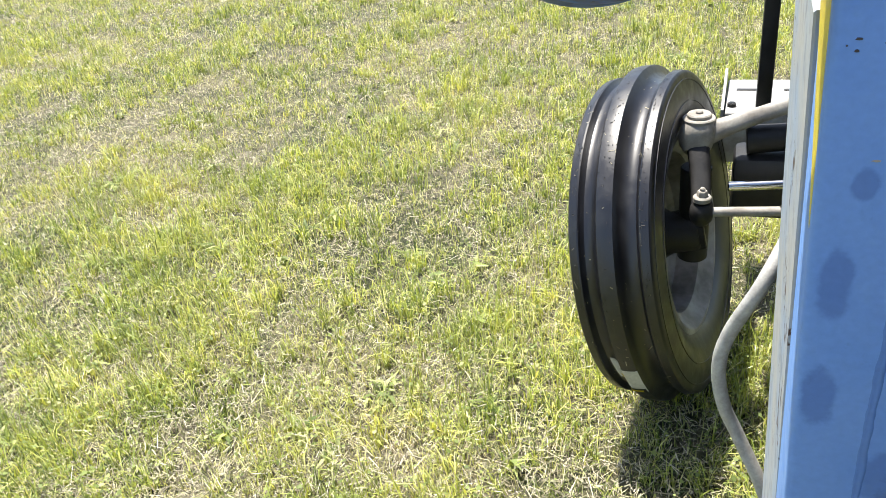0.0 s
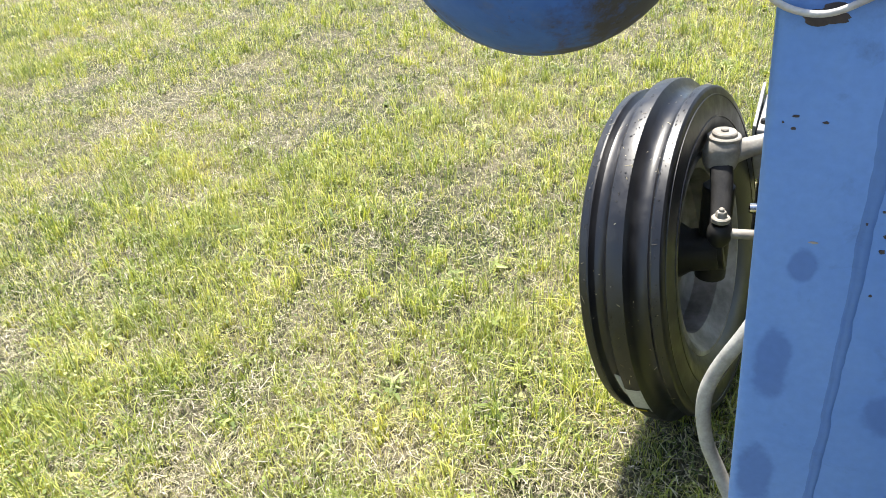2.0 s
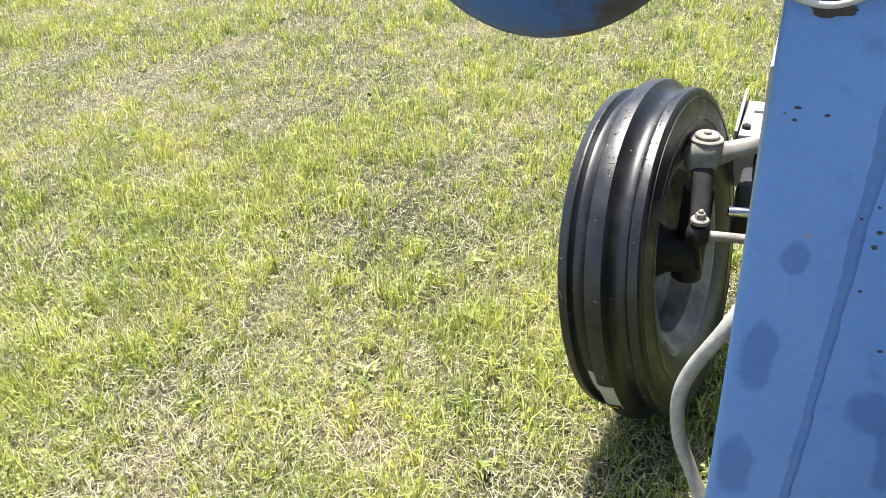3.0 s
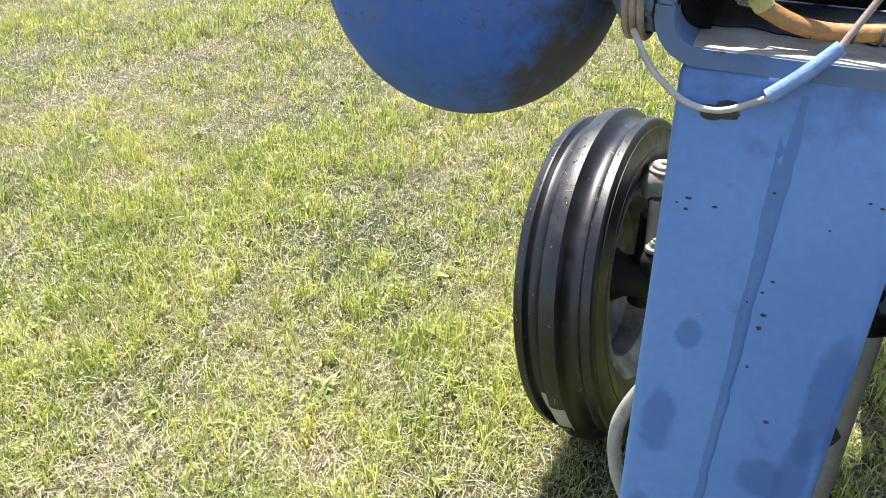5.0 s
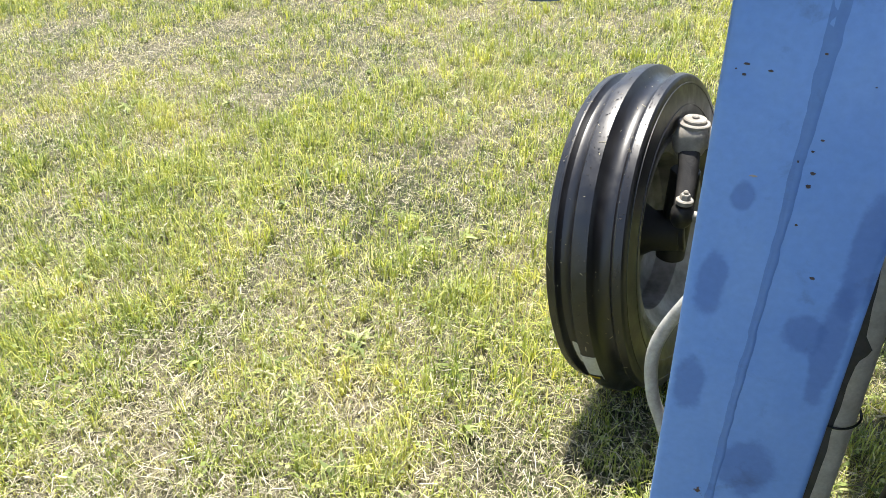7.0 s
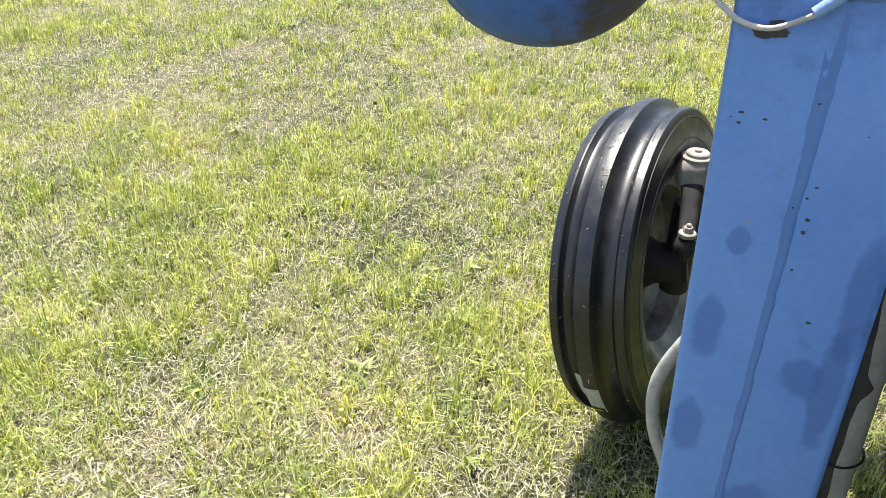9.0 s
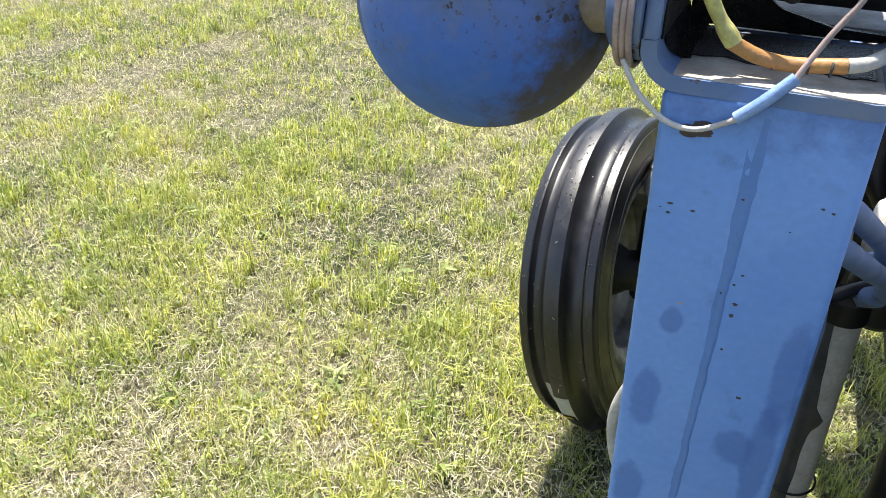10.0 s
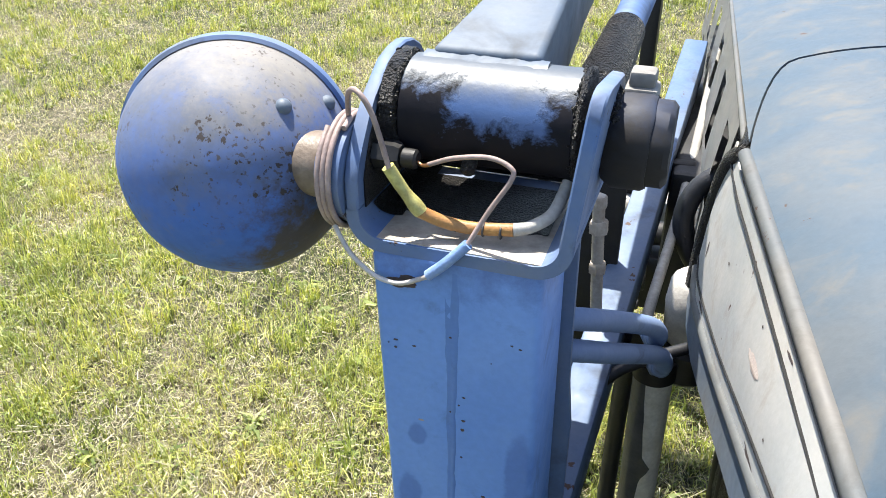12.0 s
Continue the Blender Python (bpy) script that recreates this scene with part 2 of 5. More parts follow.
SLEEVEBLUE = plain("blue_heatshrink", (0.16, 0.27, 0.52), (0.25, 0.36, 0.58), 0.45, 60.0)
CASTING = plain("dusty_casting", (0.36, 0.34, 0.30), (0.22, 0.20, 0.175), 0.65, 30.0)
PLATE = paint("weathered_plate", (0.36, 0.36, 0.35), (0.24, 0.32, 0.44), chip=0.3, dirt=0.2, rough=0.45, fade_amount=0.9)
RUSTY = plain("bare_rust", (0.045, 0.034, 0.034), (0.085, 0.062, 0.058), 0.75, 120.0)
SLEEVEYELLOW = plain("yellow_crimp", (0.60, 0.57, 0.20), (0.36, 0.32, 0.11), 0.45, 90.0)
SLEEVEORANGE = plain("brown_orange_hose", (0.45, 0.24, 0.07), (0.28, 0.13, 0.045), 0.5, 50.0)
COPPER = plain("copper", (0.7, 0.36, 0.2), (0.5, 0.25, 0.12), 0.3, 60.0, 1.0)
YELLOW = plain("yellow_paint", (0.72, 0.58, 0.04), (0.62, 0.48, 0.05), 0.45, 30.0)
SAND = plain("dusty_bare_steel", (0.52, 0.47, 0.40), (0.36, 0.30, 0.24), 0.65, 40.0)
NECK = plain("worn_brass_paint", (0.24, 0.195, 0.15), (0.11, 0.075, 0.05), 0.45, 35.0)


def clear(nt, bsdf):
    bsdf.inputs["Transmission Weight"].default_value = 1.0
    bsdf.inputs["Roughness"].default_value = 0.05


GLASS = material("lamp_glass", clear)
PAPER = plain("white_paper_label", (0.80, 0.80, 0.77), (0.72, 0.72, 0.70), 0.6, 30.0)
INKBLACK = plain("label_black", (0.03, 0.03, 0.035), (0.05, 0.05, 0.05), 0.6, 30.0)
INKYELLOW = plain("label_yellow", (0.75, 0.62, 0.03), (0.70, 0.55, 0.03), 0.6, 30.0)


def rubber(nt, bsdf):
    v = coords(nt)
    dust = noise_tex(nt, v, 22.0, 6.0, 0.7)
    fine = noise_tex(nt, v, 190.0, 3.0)
    col = mix(nt, ramp(nt, dust, [(0.50, 0.0), (0.82, 0.6)]), (0.0065, 0.0065, 0.0085), (0.034, 0.035, 0.037))
    nt.links.new(col, bsdf.inputs["Base Color"])
    nt.links.new(ramp(nt, dust, [(0.35, 0.30), (0.75, 0.56)]), bsdf.inputs["Roughness"])
    bsdf.inputs["Specular IOR Level"].default_value = 0.6
    bump(nt, bsdf, fine, 0.12, 0.001)


RUBBER = material("new_black_rubber", rubber)


def soil(nt, bsdf):
    v = coords(nt)
    a = noise_tex(nt, v, 1.1, 4.0, 0.6)
    b = noise_tex(nt, v, 60.0, 6.0, 0.7)
    c = noise_tex(nt, v, 9.0, 5.0, 0.6)
    dry = mix(nt, ramp(nt, b, [(0.35, 0.0), (0.65, 1.0)]), (0.055, 0.047, 0.029), (0.31, 0.265, 0.17))
    green = mix(nt, ramp(nt, b, [(0.35, 0.0), (0.65, 1.0)]), (0.012, 0.016, 0.006), (0.070, 0.078, 0.028))
    col = mix(nt, ramp(nt, mix(nt, 0.5, a, c), [(0.42, 0.0), (0.6, 1.0)]), green, dry)
    nt.links.new(col, bsdf.inputs["Base Color"])
    bsdf.inputs["Roughness"].default_value = 0.95
    bump(nt, bsdf, b, 0.8, 0.03)


SOIL = material("thatchy_soil", soil)
GRASS = leafy("grass_blades", [(0.0, (0.045, 0.070, 0.022)), (0.3, (0.160, 0.215, 0.062)), (0.6, (0.38, 0.405, 0.110)), (0.82, (0.60, 0.58, 0.26)), (1.0, (0.80, 0.76, 0.50))], (1.45, 1.35, 0.85), 0.38, patch=(0.47, 0.44, 0.25))
TUFT = leafy("tuft_blades", [(0.0, (0.065, 0.105, 0.028)), (0.35, (0.245, 0.310, 0.055)), (0.75, (0.47, 0.51, 0.110)), (1.0, (0.72, 0.69, 0.27))], (1.4, 1.3, 0.65), 0.35, patch=(0.44, 0.44, 0.16))
STRAW = leafy("dry_straw", [(0.0, (0.075, 0.062, 0.036)), (0.5, (0.34, 0.305, 0.20)), (0.85, (0.57, 0.52, 0.37)), (1.0, (0.76, 0.71, 0.56))], (1.1, 1.05, 0.9))
CLOVER = leafy("clover_leaves", [(0.0, (0.10, 0.14, 0.035)), (0.6, (0.24, 0.29, 0.08)), (1.0, (0.46, 0.47, 0.20))], (1.4, 1.4, 0.7), 0.65)


# ---- building helpers ----
def part(name, bm, mat, parent=None, label="", sharp=40):
    mesh = bpy.data.meshes.new(name)
    bm.normal_update()
    for f in bm.faces:
        f.smooth = True
    bm.to_mesh(mesh)
    bm.free()
    mesh.set_sharp_from_angle(angle=radians(sharp))
    for m in mat if isinstance(mat, (list, tuple)) else [mat]:
        mesh.materials.append(m)
    ob = new(name, mesh)
    ob.parent = parent
    if label:
        tagged(ob, label)
    return ob


def thing(name, label, category, at=(0, 0, 0), group="", kind="", size=Matrix.Identity(4)):
    ob = new(name)
    ob.matrix_basis = size @ Matrix.Translation(at)
    ob.empty_display_size = 0.05
    return tagged(ob, label, category, group, kind)


def box(bm, lo, hi, bevel=0.003, m=None, seg=2):
    lo, hi = Vector(lo), Vector(hi)
    made = bmesh.ops.create_cube(bm, size=1.0, matrix=Matrix.Translation((lo + hi) / 2) @ Matrix.Diagonal((*(hi - lo), 1)))
    vs = made["verts"]
    if bevel:
        es = list({e for v in vs for e in v.link_edges})
        got = bmesh.ops.bevel(bm, geom=es, offset=bevel, segments=seg, profile=0.5, affect="EDGES", clamp_overlap=True)
        vs = list({v for f in got["faces"] for v in f.verts} | {v for v in vs if v.is_valid})
    if m is not None:
        bmesh.ops.transform(bm, matrix=m, verts=vs)
    return bm


def along(p, q):
    """The pose whose z axis runs from p to q."""
    p, q = Vector(p), Vector(q)
    return Matrix.Translation(p) @ (q - p).to_track_quat("Z", "Y").to_matrix().to_4x4()


def lathe(bm, profile, m=Matrix.Identity(4), seg=32, closed=False):
    """Turn (radius, height) pairs round the z axis of m."""
    rings = []
    for r, h in profile:
        if r < 1e-6:
            rings.append([bm.verts.new(m @ Vector((0, 0, h)))])
        else:
            rings.append([bm.verts.new(m @ Vector((r * math.cos(2 * math.pi * k / seg), r * math.sin(2 * math.pi * k / seg), h))) for k in range(seg)])
    pairs = list(zip(rings, rings[1:])) + ([(rings[-1], rings[0])] if closed else [])
    for a, b in pairs:
        for k in range(seg):
            j = (k + 1) % seg
            if len(a) == 1 and len(b) == 1:
                continue
            if len(a) == 1:
                bm.faces.new((a[0], b[j], b[k]))
            elif len(b) == 1:
                bm.faces.new((a[k], a[j], b[0]))
            else:
                bm.faces.new((a[k], a[j], b[j], b[k]))
    return bm


def rod(bm, p, q, r, r2=None, seg=20, bevel=0.002):
    r2 = r if r2 is None else r2
    h = (Vector(q) - Vector(p)).length
    b = min(bevel, r * 0.4, h * 0.3)
    return lathe(bm, [(0, 0), (r - b, 0), (r, b), (r2, h - b), (max(r2 - b, 1e-5), h), (0, h)], along(p, q), seg)


def curve_points(points, steps=8):
    """A smooth line through the points."""
    p = [Vector(q) for q in points]
    p = [2 * p[0] - p[1]] + p + [2 * p[-1] - p[-2]]
    out = []
    for i in range(1, len(p) - 2):
        for k in range(steps):
            t = k / steps
            a, b, c, d = p[i - 1 : i + 3]
            out.append(0.5 * (2 * b + (c - a) * t + (2 * a - 5 * b + 4 * c - d) * t * t + (3 * b - a - 3 * c + d) * t ** 3))
    out.append(p[-2])
    return out


def hose(bm, points, r, seg=12, steps=8, ends=True, wobble=0.0):
    line = curve_points(points, steps)
    rings, up = [], Vector((0.3, 0.2, 1)).normalized()
    for i, c in enumerate(line):
        way = (line[min(i + 1, len(line) - 1)] - line[max(i - 1, 0)]).normalized()
        side = way.cross(up)
        if side.length < 1e-3:
            side = way.orthogonal()
        side.normalize()
        up = side.cross(way).normalized()
        rr = r * (1 + wobble * noise.noise(c * 60))
        rings.append([bm.verts.new(c + rr * (math.cos(2 * math.pi * k / seg) * side + math.sin(2 * math.pi * k / seg) * up)) for k in range(seg)])
    for a, b in zip(rings, rings[1:]):
        for k in range(seg):
            bm.faces.new((a[k], b[k], b[(k + 1) % seg], a[(k + 1) % seg]))
    if ends:
        bm.faces.new(rings[0])
        bm.faces.new(rings[-1][::-1])
    return bm


def slab(bm, outline, thick, m, bevel=0.0):
    """A plate: the outline (x, y) in m's plane, thickened along m's z."""
    n = len(outline)
    low = [bm.verts.new(m @ Vector((x, y, 0))) for x, y in outline]
    top = [bm.verts.new(m @ Vector((x, y, thick))) for x, y in outline]
    faces = [bm.faces.new(low[::-1]), bm.faces.new(top)]
    for k in range(n):
        faces.append(bm.faces.new((low[k], low[(k + 1) % n], top[(k + 1) % n], top[k])))
    if bevel:
        es = [e for f in faces[:2] for e in f.edges]
        bmesh.ops.bevel(bm, geom=es, offset=bevel, segments=1, profile=0.5, affect="EDGES", clamp_overlap=True)
    return bm


def bolt_head(bm, p, q, r):
    """A hexagon bolt head from p towards q."""
    lathe(bm, [(0, 0), (r, 0), (r, (Vector(q) - Vector(p)).length * 0.8), (r * 0.82, (Vector(q) - Vector(p)).length), (0, (Vector(q) - Vector(p)).length)], along(p, q), 6)
    return bm


B = bmesh.new
# the loader, its fittings and the bonnet are drawn 1.6 times too large about this point; SIZE brings them to true size
PIVOT = Matrix.Translation((-0.05, -0.47, 1.11))
SIZE = PIVOT @ Matrix.Scale(0.625, 4) @ PIVOT.inverted()

# ---- ground ----
def ground_height(x, y):
    return 0.018 * noise.noise(Vector((x * 0.9, y * 0.9, 3.1))) + 0.010 * noise.noise(Vector((x * 3.1, y * 3.1, 7.7)))


def build_ground():
    bm = B()
    n = 150
    xs = [-14 + 28 * i / n for i in range(n + 1)]
    ys = [-6 + 28 * i / n for i in range(n + 1)]
    edge = [-900.0, -120.0]
    xs = edge + xs + [120.0, 900.0]
    ys = edge + ys + [120.0, 900.0]
    grid = [[bm.verts.new((x, y, ground_height(x, y) if -14 <= x <= 14 and -6 <= y <= 22 else 0.0)) for x in xs] for y in ys]
    for a, b in zip(grid, grid[1:]):
        for k in range(len(xs) - 1):
            bm.faces.new((a[k], a[k + 1], b[k + 1], b[k]))
    return tagged(part("ground", bm, SOIL), "thatchy mown meadow soil with dry straw litter", "ground", kind="structure")


build_ground()


def scatter(name, count, region, blade, mat, label, category):
    """Many small leaves in one mesh; blade(rng, n) gives their corners and the faces of one."""
    rng = np.random.default_rng(sum(map(ord, name)))
    xy = region(rng, count)
    n = len(xy)
    corners, quads = blade(rng, n, xy)
    k = corners.shape[1]
    z = np.array([ground_height(x, y) for x, y in np.round(xy / 0.1) * 0.1]) if n < 60000 else None
    if z is None:
        gx, gy = np.floor((xy[:, 0] + 20) / 0.2).astype(int), np.floor((xy[:, 1] + 20) / 0.2).astype(int)
        table = {}
        for key in set(zip(gx.tolist(), gy.tolist())):
            table[key] = ground_height(key[0] * 0.2 - 19.9, key[1] * 0.2 - 19.9)
        z = np.array([table[key] for key in zip(gx.tolist(), gy.tolist())])
    corners = corners.copy()
    corners[:, :, 0] += xy[:, None, 0]
    corners[:, :, 1] += xy[:, None, 1]
    corners[:, :, 2] += z[:, None]
    faces = (np.arange(n)[:, None, None] * k + quads[None]).reshape(-1, quads.shape[1])
    mesh = bpy.data.meshes.new(name)
    mesh.vertices.add(n * k)
    mesh.vertices.foreach_set("co", corners.reshape(-1).astype(np.float32))
    mesh.loops.add(faces.size)
    mesh.loops.foreach_set("vertex_index", faces.reshape(-1).astype(np.int32))
    mesh.polygons.add(len(faces))
    mesh.polygons.foreach_set("loop_start", (np.arange(len(faces)) * faces.shape[1]).astype(np.int32))
    mesh.update(calc_edges=True)
    mesh.polygons.foreach_set("use_smooth", np.ones(len(faces), dtype=bool))
    mesh.materials.append(mat)
    return tagged(new(name, mesh), label, category, kind="stuff")


def value_noise(xy, scale, seed):
    """Smooth noise from 0 to 1 over the meadow."""
    rng = np.random.default_rng(seed)
    table = rng.random((64, 64))
    p = xy * scale + 1000
    i = np.floor(p).astype(int)
    f = p - i
    f = f * f * (3 - 2 * f)
    a, b = table[i[:, 0] % 64, i[:, 1] % 64], table[(i[:, 0] + 1) % 64, i[:, 1] % 64]
    c, d = table[i[:, 0] % 64, (i[:, 1] + 1) % 64], table[(i[:, 0] + 1) % 64, (i[:, 1] + 1) % 64]
    return (a * (1 - f[:, 0]) + b * f[:, 0]) * (1 - f[:, 1]) + (c * (1 - f[:, 0]) + d * f[:, 0]) * f[:, 1]


# dry strips left by the mower run across the meadow along this heading
STRIP = np.array([math.cos(radians(87)), math.sin(radians(87))])


def lushness(xy):
    across = xy @ np.array([-STRIP[1], STRIP[0]])
    lengthwise = xy @ STRIP
    wander = value_noise(xy, 0.8, 5) * 0.35
    bands = 1 - np.exp(-((np.mod(across + wander, 0.78) - 0.39) / 0.13) ** 2)
    return 0.26 * bands + 0.48 * value_noise(xy, 2.1, 6) + 0.42 * value_noise(xy, 7.0, 7) + 0.16 * value_noise(xy, 16.0, 8) - 0.16


def meadow(power, keep):
    """Places on the meadow, thinning with the distance and by how lush it is."""
    def region(rng, count):
        y = -0.25 + 11.0 * rng.random(count * 3) ** power
        x = -1.75 - 1.20 * y + (2.35 + 1.35 * y) * rng.random(count * 3)
        xy = np.stack([x, y], 1)
        xy = xy[rng.random(len(xy)) < keep(lushness(xy))]
        return xy[:count]
    return region


def bent_blade(low, high, width, lean_low, lean_high):
    def blade(rng, n, xy):
        h = low + (high - low) * rng.random(n) ** 2.0
        h = h * (0.55 + 0.9 * np.clip(lushness(xy), 0, 1))
        far = 1 + 0.16 * np.clip(xy[:, 1] - 1.5, 0, 9)
        w = width * (0.6 + 0.8 * rng.random(n)) * far
        a = rng.random(n) * 2 * np.pi
        turn = a + np.pi / 2 + rng.normal(0, 0.5, n)
        lean = lean_low + (lean_high - lean_low) * rng.random(n)
        d = np.stack([np.cos(a), np.sin(a), 0 * a], 1)
        s = np.stack([np.cos(turn), np.sin(turn), 0 * a], 1) * w[:, None] / 2
        up = np.array([0, 0, 1.0])
        mid = d * (h * np.sin(lean * 0.5) * 0.5)[:, None] + up * (h * np.cos(lean * 0.5) * 0.55)[:, None]
        tip = d * (h * np.sin(lean) * 0.95)[:, None] + up * (h * np.cos(lean) * 0.9)[:, None]
        return np.stack([-s, s, mid + s * 0.85, mid - s * 0.85, tip + s * 0.12, tip - s * 0.12], 1), np.array([[0, 1, 2, 3], [3, 2, 4, 5]])
    return blade


def tufts(rng, count):
    """Small upright clumps: blades crowd round common roots."""
    roots = meadow(1.40, lambda l: np.clip(l - 0.12, 0, 1) * 1.6)(rng, count // 17)
    xy = np.repeat(roots, 17, axis=0)
    return xy + rng.normal(0, 1, xy.shape) * (0.004 + 0.012 * rng.random((len(xy), 1)))


def lying_straw(rng, n, xy):
    a = rng.random(n) * 2 * np.pi
    ln = 0.006 + 0.036 * rng.random(n) ** 3.2
    far = 1 + 0.16 * np.clip(xy[:, 1] - 1.5, 0, 9)
    w = 0.0013 * (0.5 + 0.9 * rng.random(n)) * far
    d = np.stack([np.cos(a), np.sin(a), rng.normal(0, 0.25, n)], 1) * ln[:, None]
    s = np.stack([-np.sin(a), np.cos(a), rng.normal(0, 0.5, n)], 1) * w[:, None] / 2
    z = np.stack([0 * a, 0 * a, 0.006 + 0.030 * rng.random(n)], 1)
    return np.stack([z - s - d / 2, z + s - d / 2, z + s * 0.7 + d / 2, z - s * 0.7 + d / 2], 1), np.array([[0, 1, 2, 3]])


def round_leaf(rng, n, xy):
    a = rng.random(n) * 2 * np.pi
    r = 0.0016 + 0.0030 * rng.random(n)
    tilt = rng.normal(0, 0.35, (n, 2))
    z = 0.018 + 0.035 * rng.random(n)
    ring = np.linspace(0, 2 * np.pi, 7)[:6]
    ca = a[:, None] + ring[None]
    rr = r[:, None] * (1 + 0.12 * np.cos(3 * ring)[None])
    x, y = rr * np.cos(ca), rr * np.sin(ca)
    return np.stack([x, y, z[:, None] + x * tilt[:, :1] + y * tilt[:, 1:]], 2), np.array([[0, 1, 2, 3], [3, 4, 5, 0]])


scatter("grass", 400000, meadow(1.38, lambda l: 0.45 + 0.6 * l), bent_blade(0.014, 0.052, 0.0021, 0.10, 1.40), GRASS, "short mown yellow-green meadow grass lit from behind", "grass")
scatter("grass_tuft", 200000, tufts, bent_blade(0.028, 0.084, 0.0026, 0.05, 1.10), TUFT, "taller yellow-green grass tufts in the mown meadow", "grass")
scatter("dry_straw", 400000, meadow(1.38, lambda l: 1.0 - 0.72 * l), lying_straw, STRAW, "pale dry cut straw lying in the mown meadow", "straw")


def beyond(rng, count):
    """The meadow beside and behind the walk, thinner and coarser."""
    xy = np.stack([-9.0 + 17.0 * rng.random(count * 2), -6.0 + 17.0 * rng.random(count * 2)], 1)
    left = -1.75 - 1.20 * np.maximum(xy[:, 1], -0.25)
    inside = (xy[:, 0] > left) & (xy[:, 0] < left + 2.35 + 1.35 * np.maximum(xy[:, 1], -0.25)) & (xy[:, 1] > -0.25)
    return xy[~inside][:count]


scatter("far_grass", 170000, beyond, bent_blade(0.035, 0.085, 0.0110, 0.4, 1.4), GRASS, "mown yellow-green grass beside and behind the tractor", "grass")
def rosettes(rng, count):
    roots = meadow(1.5, lambda l: np.clip(l, 0, 1))(rng, count // 9)
    xy = np.repeat(roots, 9, axis=0)
    return xy + rng.normal(0, 0.009, xy.shape)


scatter("broadleaf_weed", 3600, rosettes, bent_blade(0.035, 0.065, 0.0120, 0.75, 1.35), CLOVER, "low broad-leaved weed rosettes among the grass", "weeds")
scatter("clover", 36000, meadow(1.6, lambda l: np.clip(l - 0.2, 0, 1)), round_leaf, CLOVER, "small round clover leaves among the grass", "clover")

# ---- tractor ----
tractor = thing("tractor", "old blue farm tractor with faded chipped paint, standing on the meadow", "tractor", (0.45, 0.85, 0))
WHEEL = Vector((-0.218, 0.8445, 0.330))


def turned(p):
    return Matrix.Translation(p) @ Matrix.Rotation(radians(90), 4, "Y")


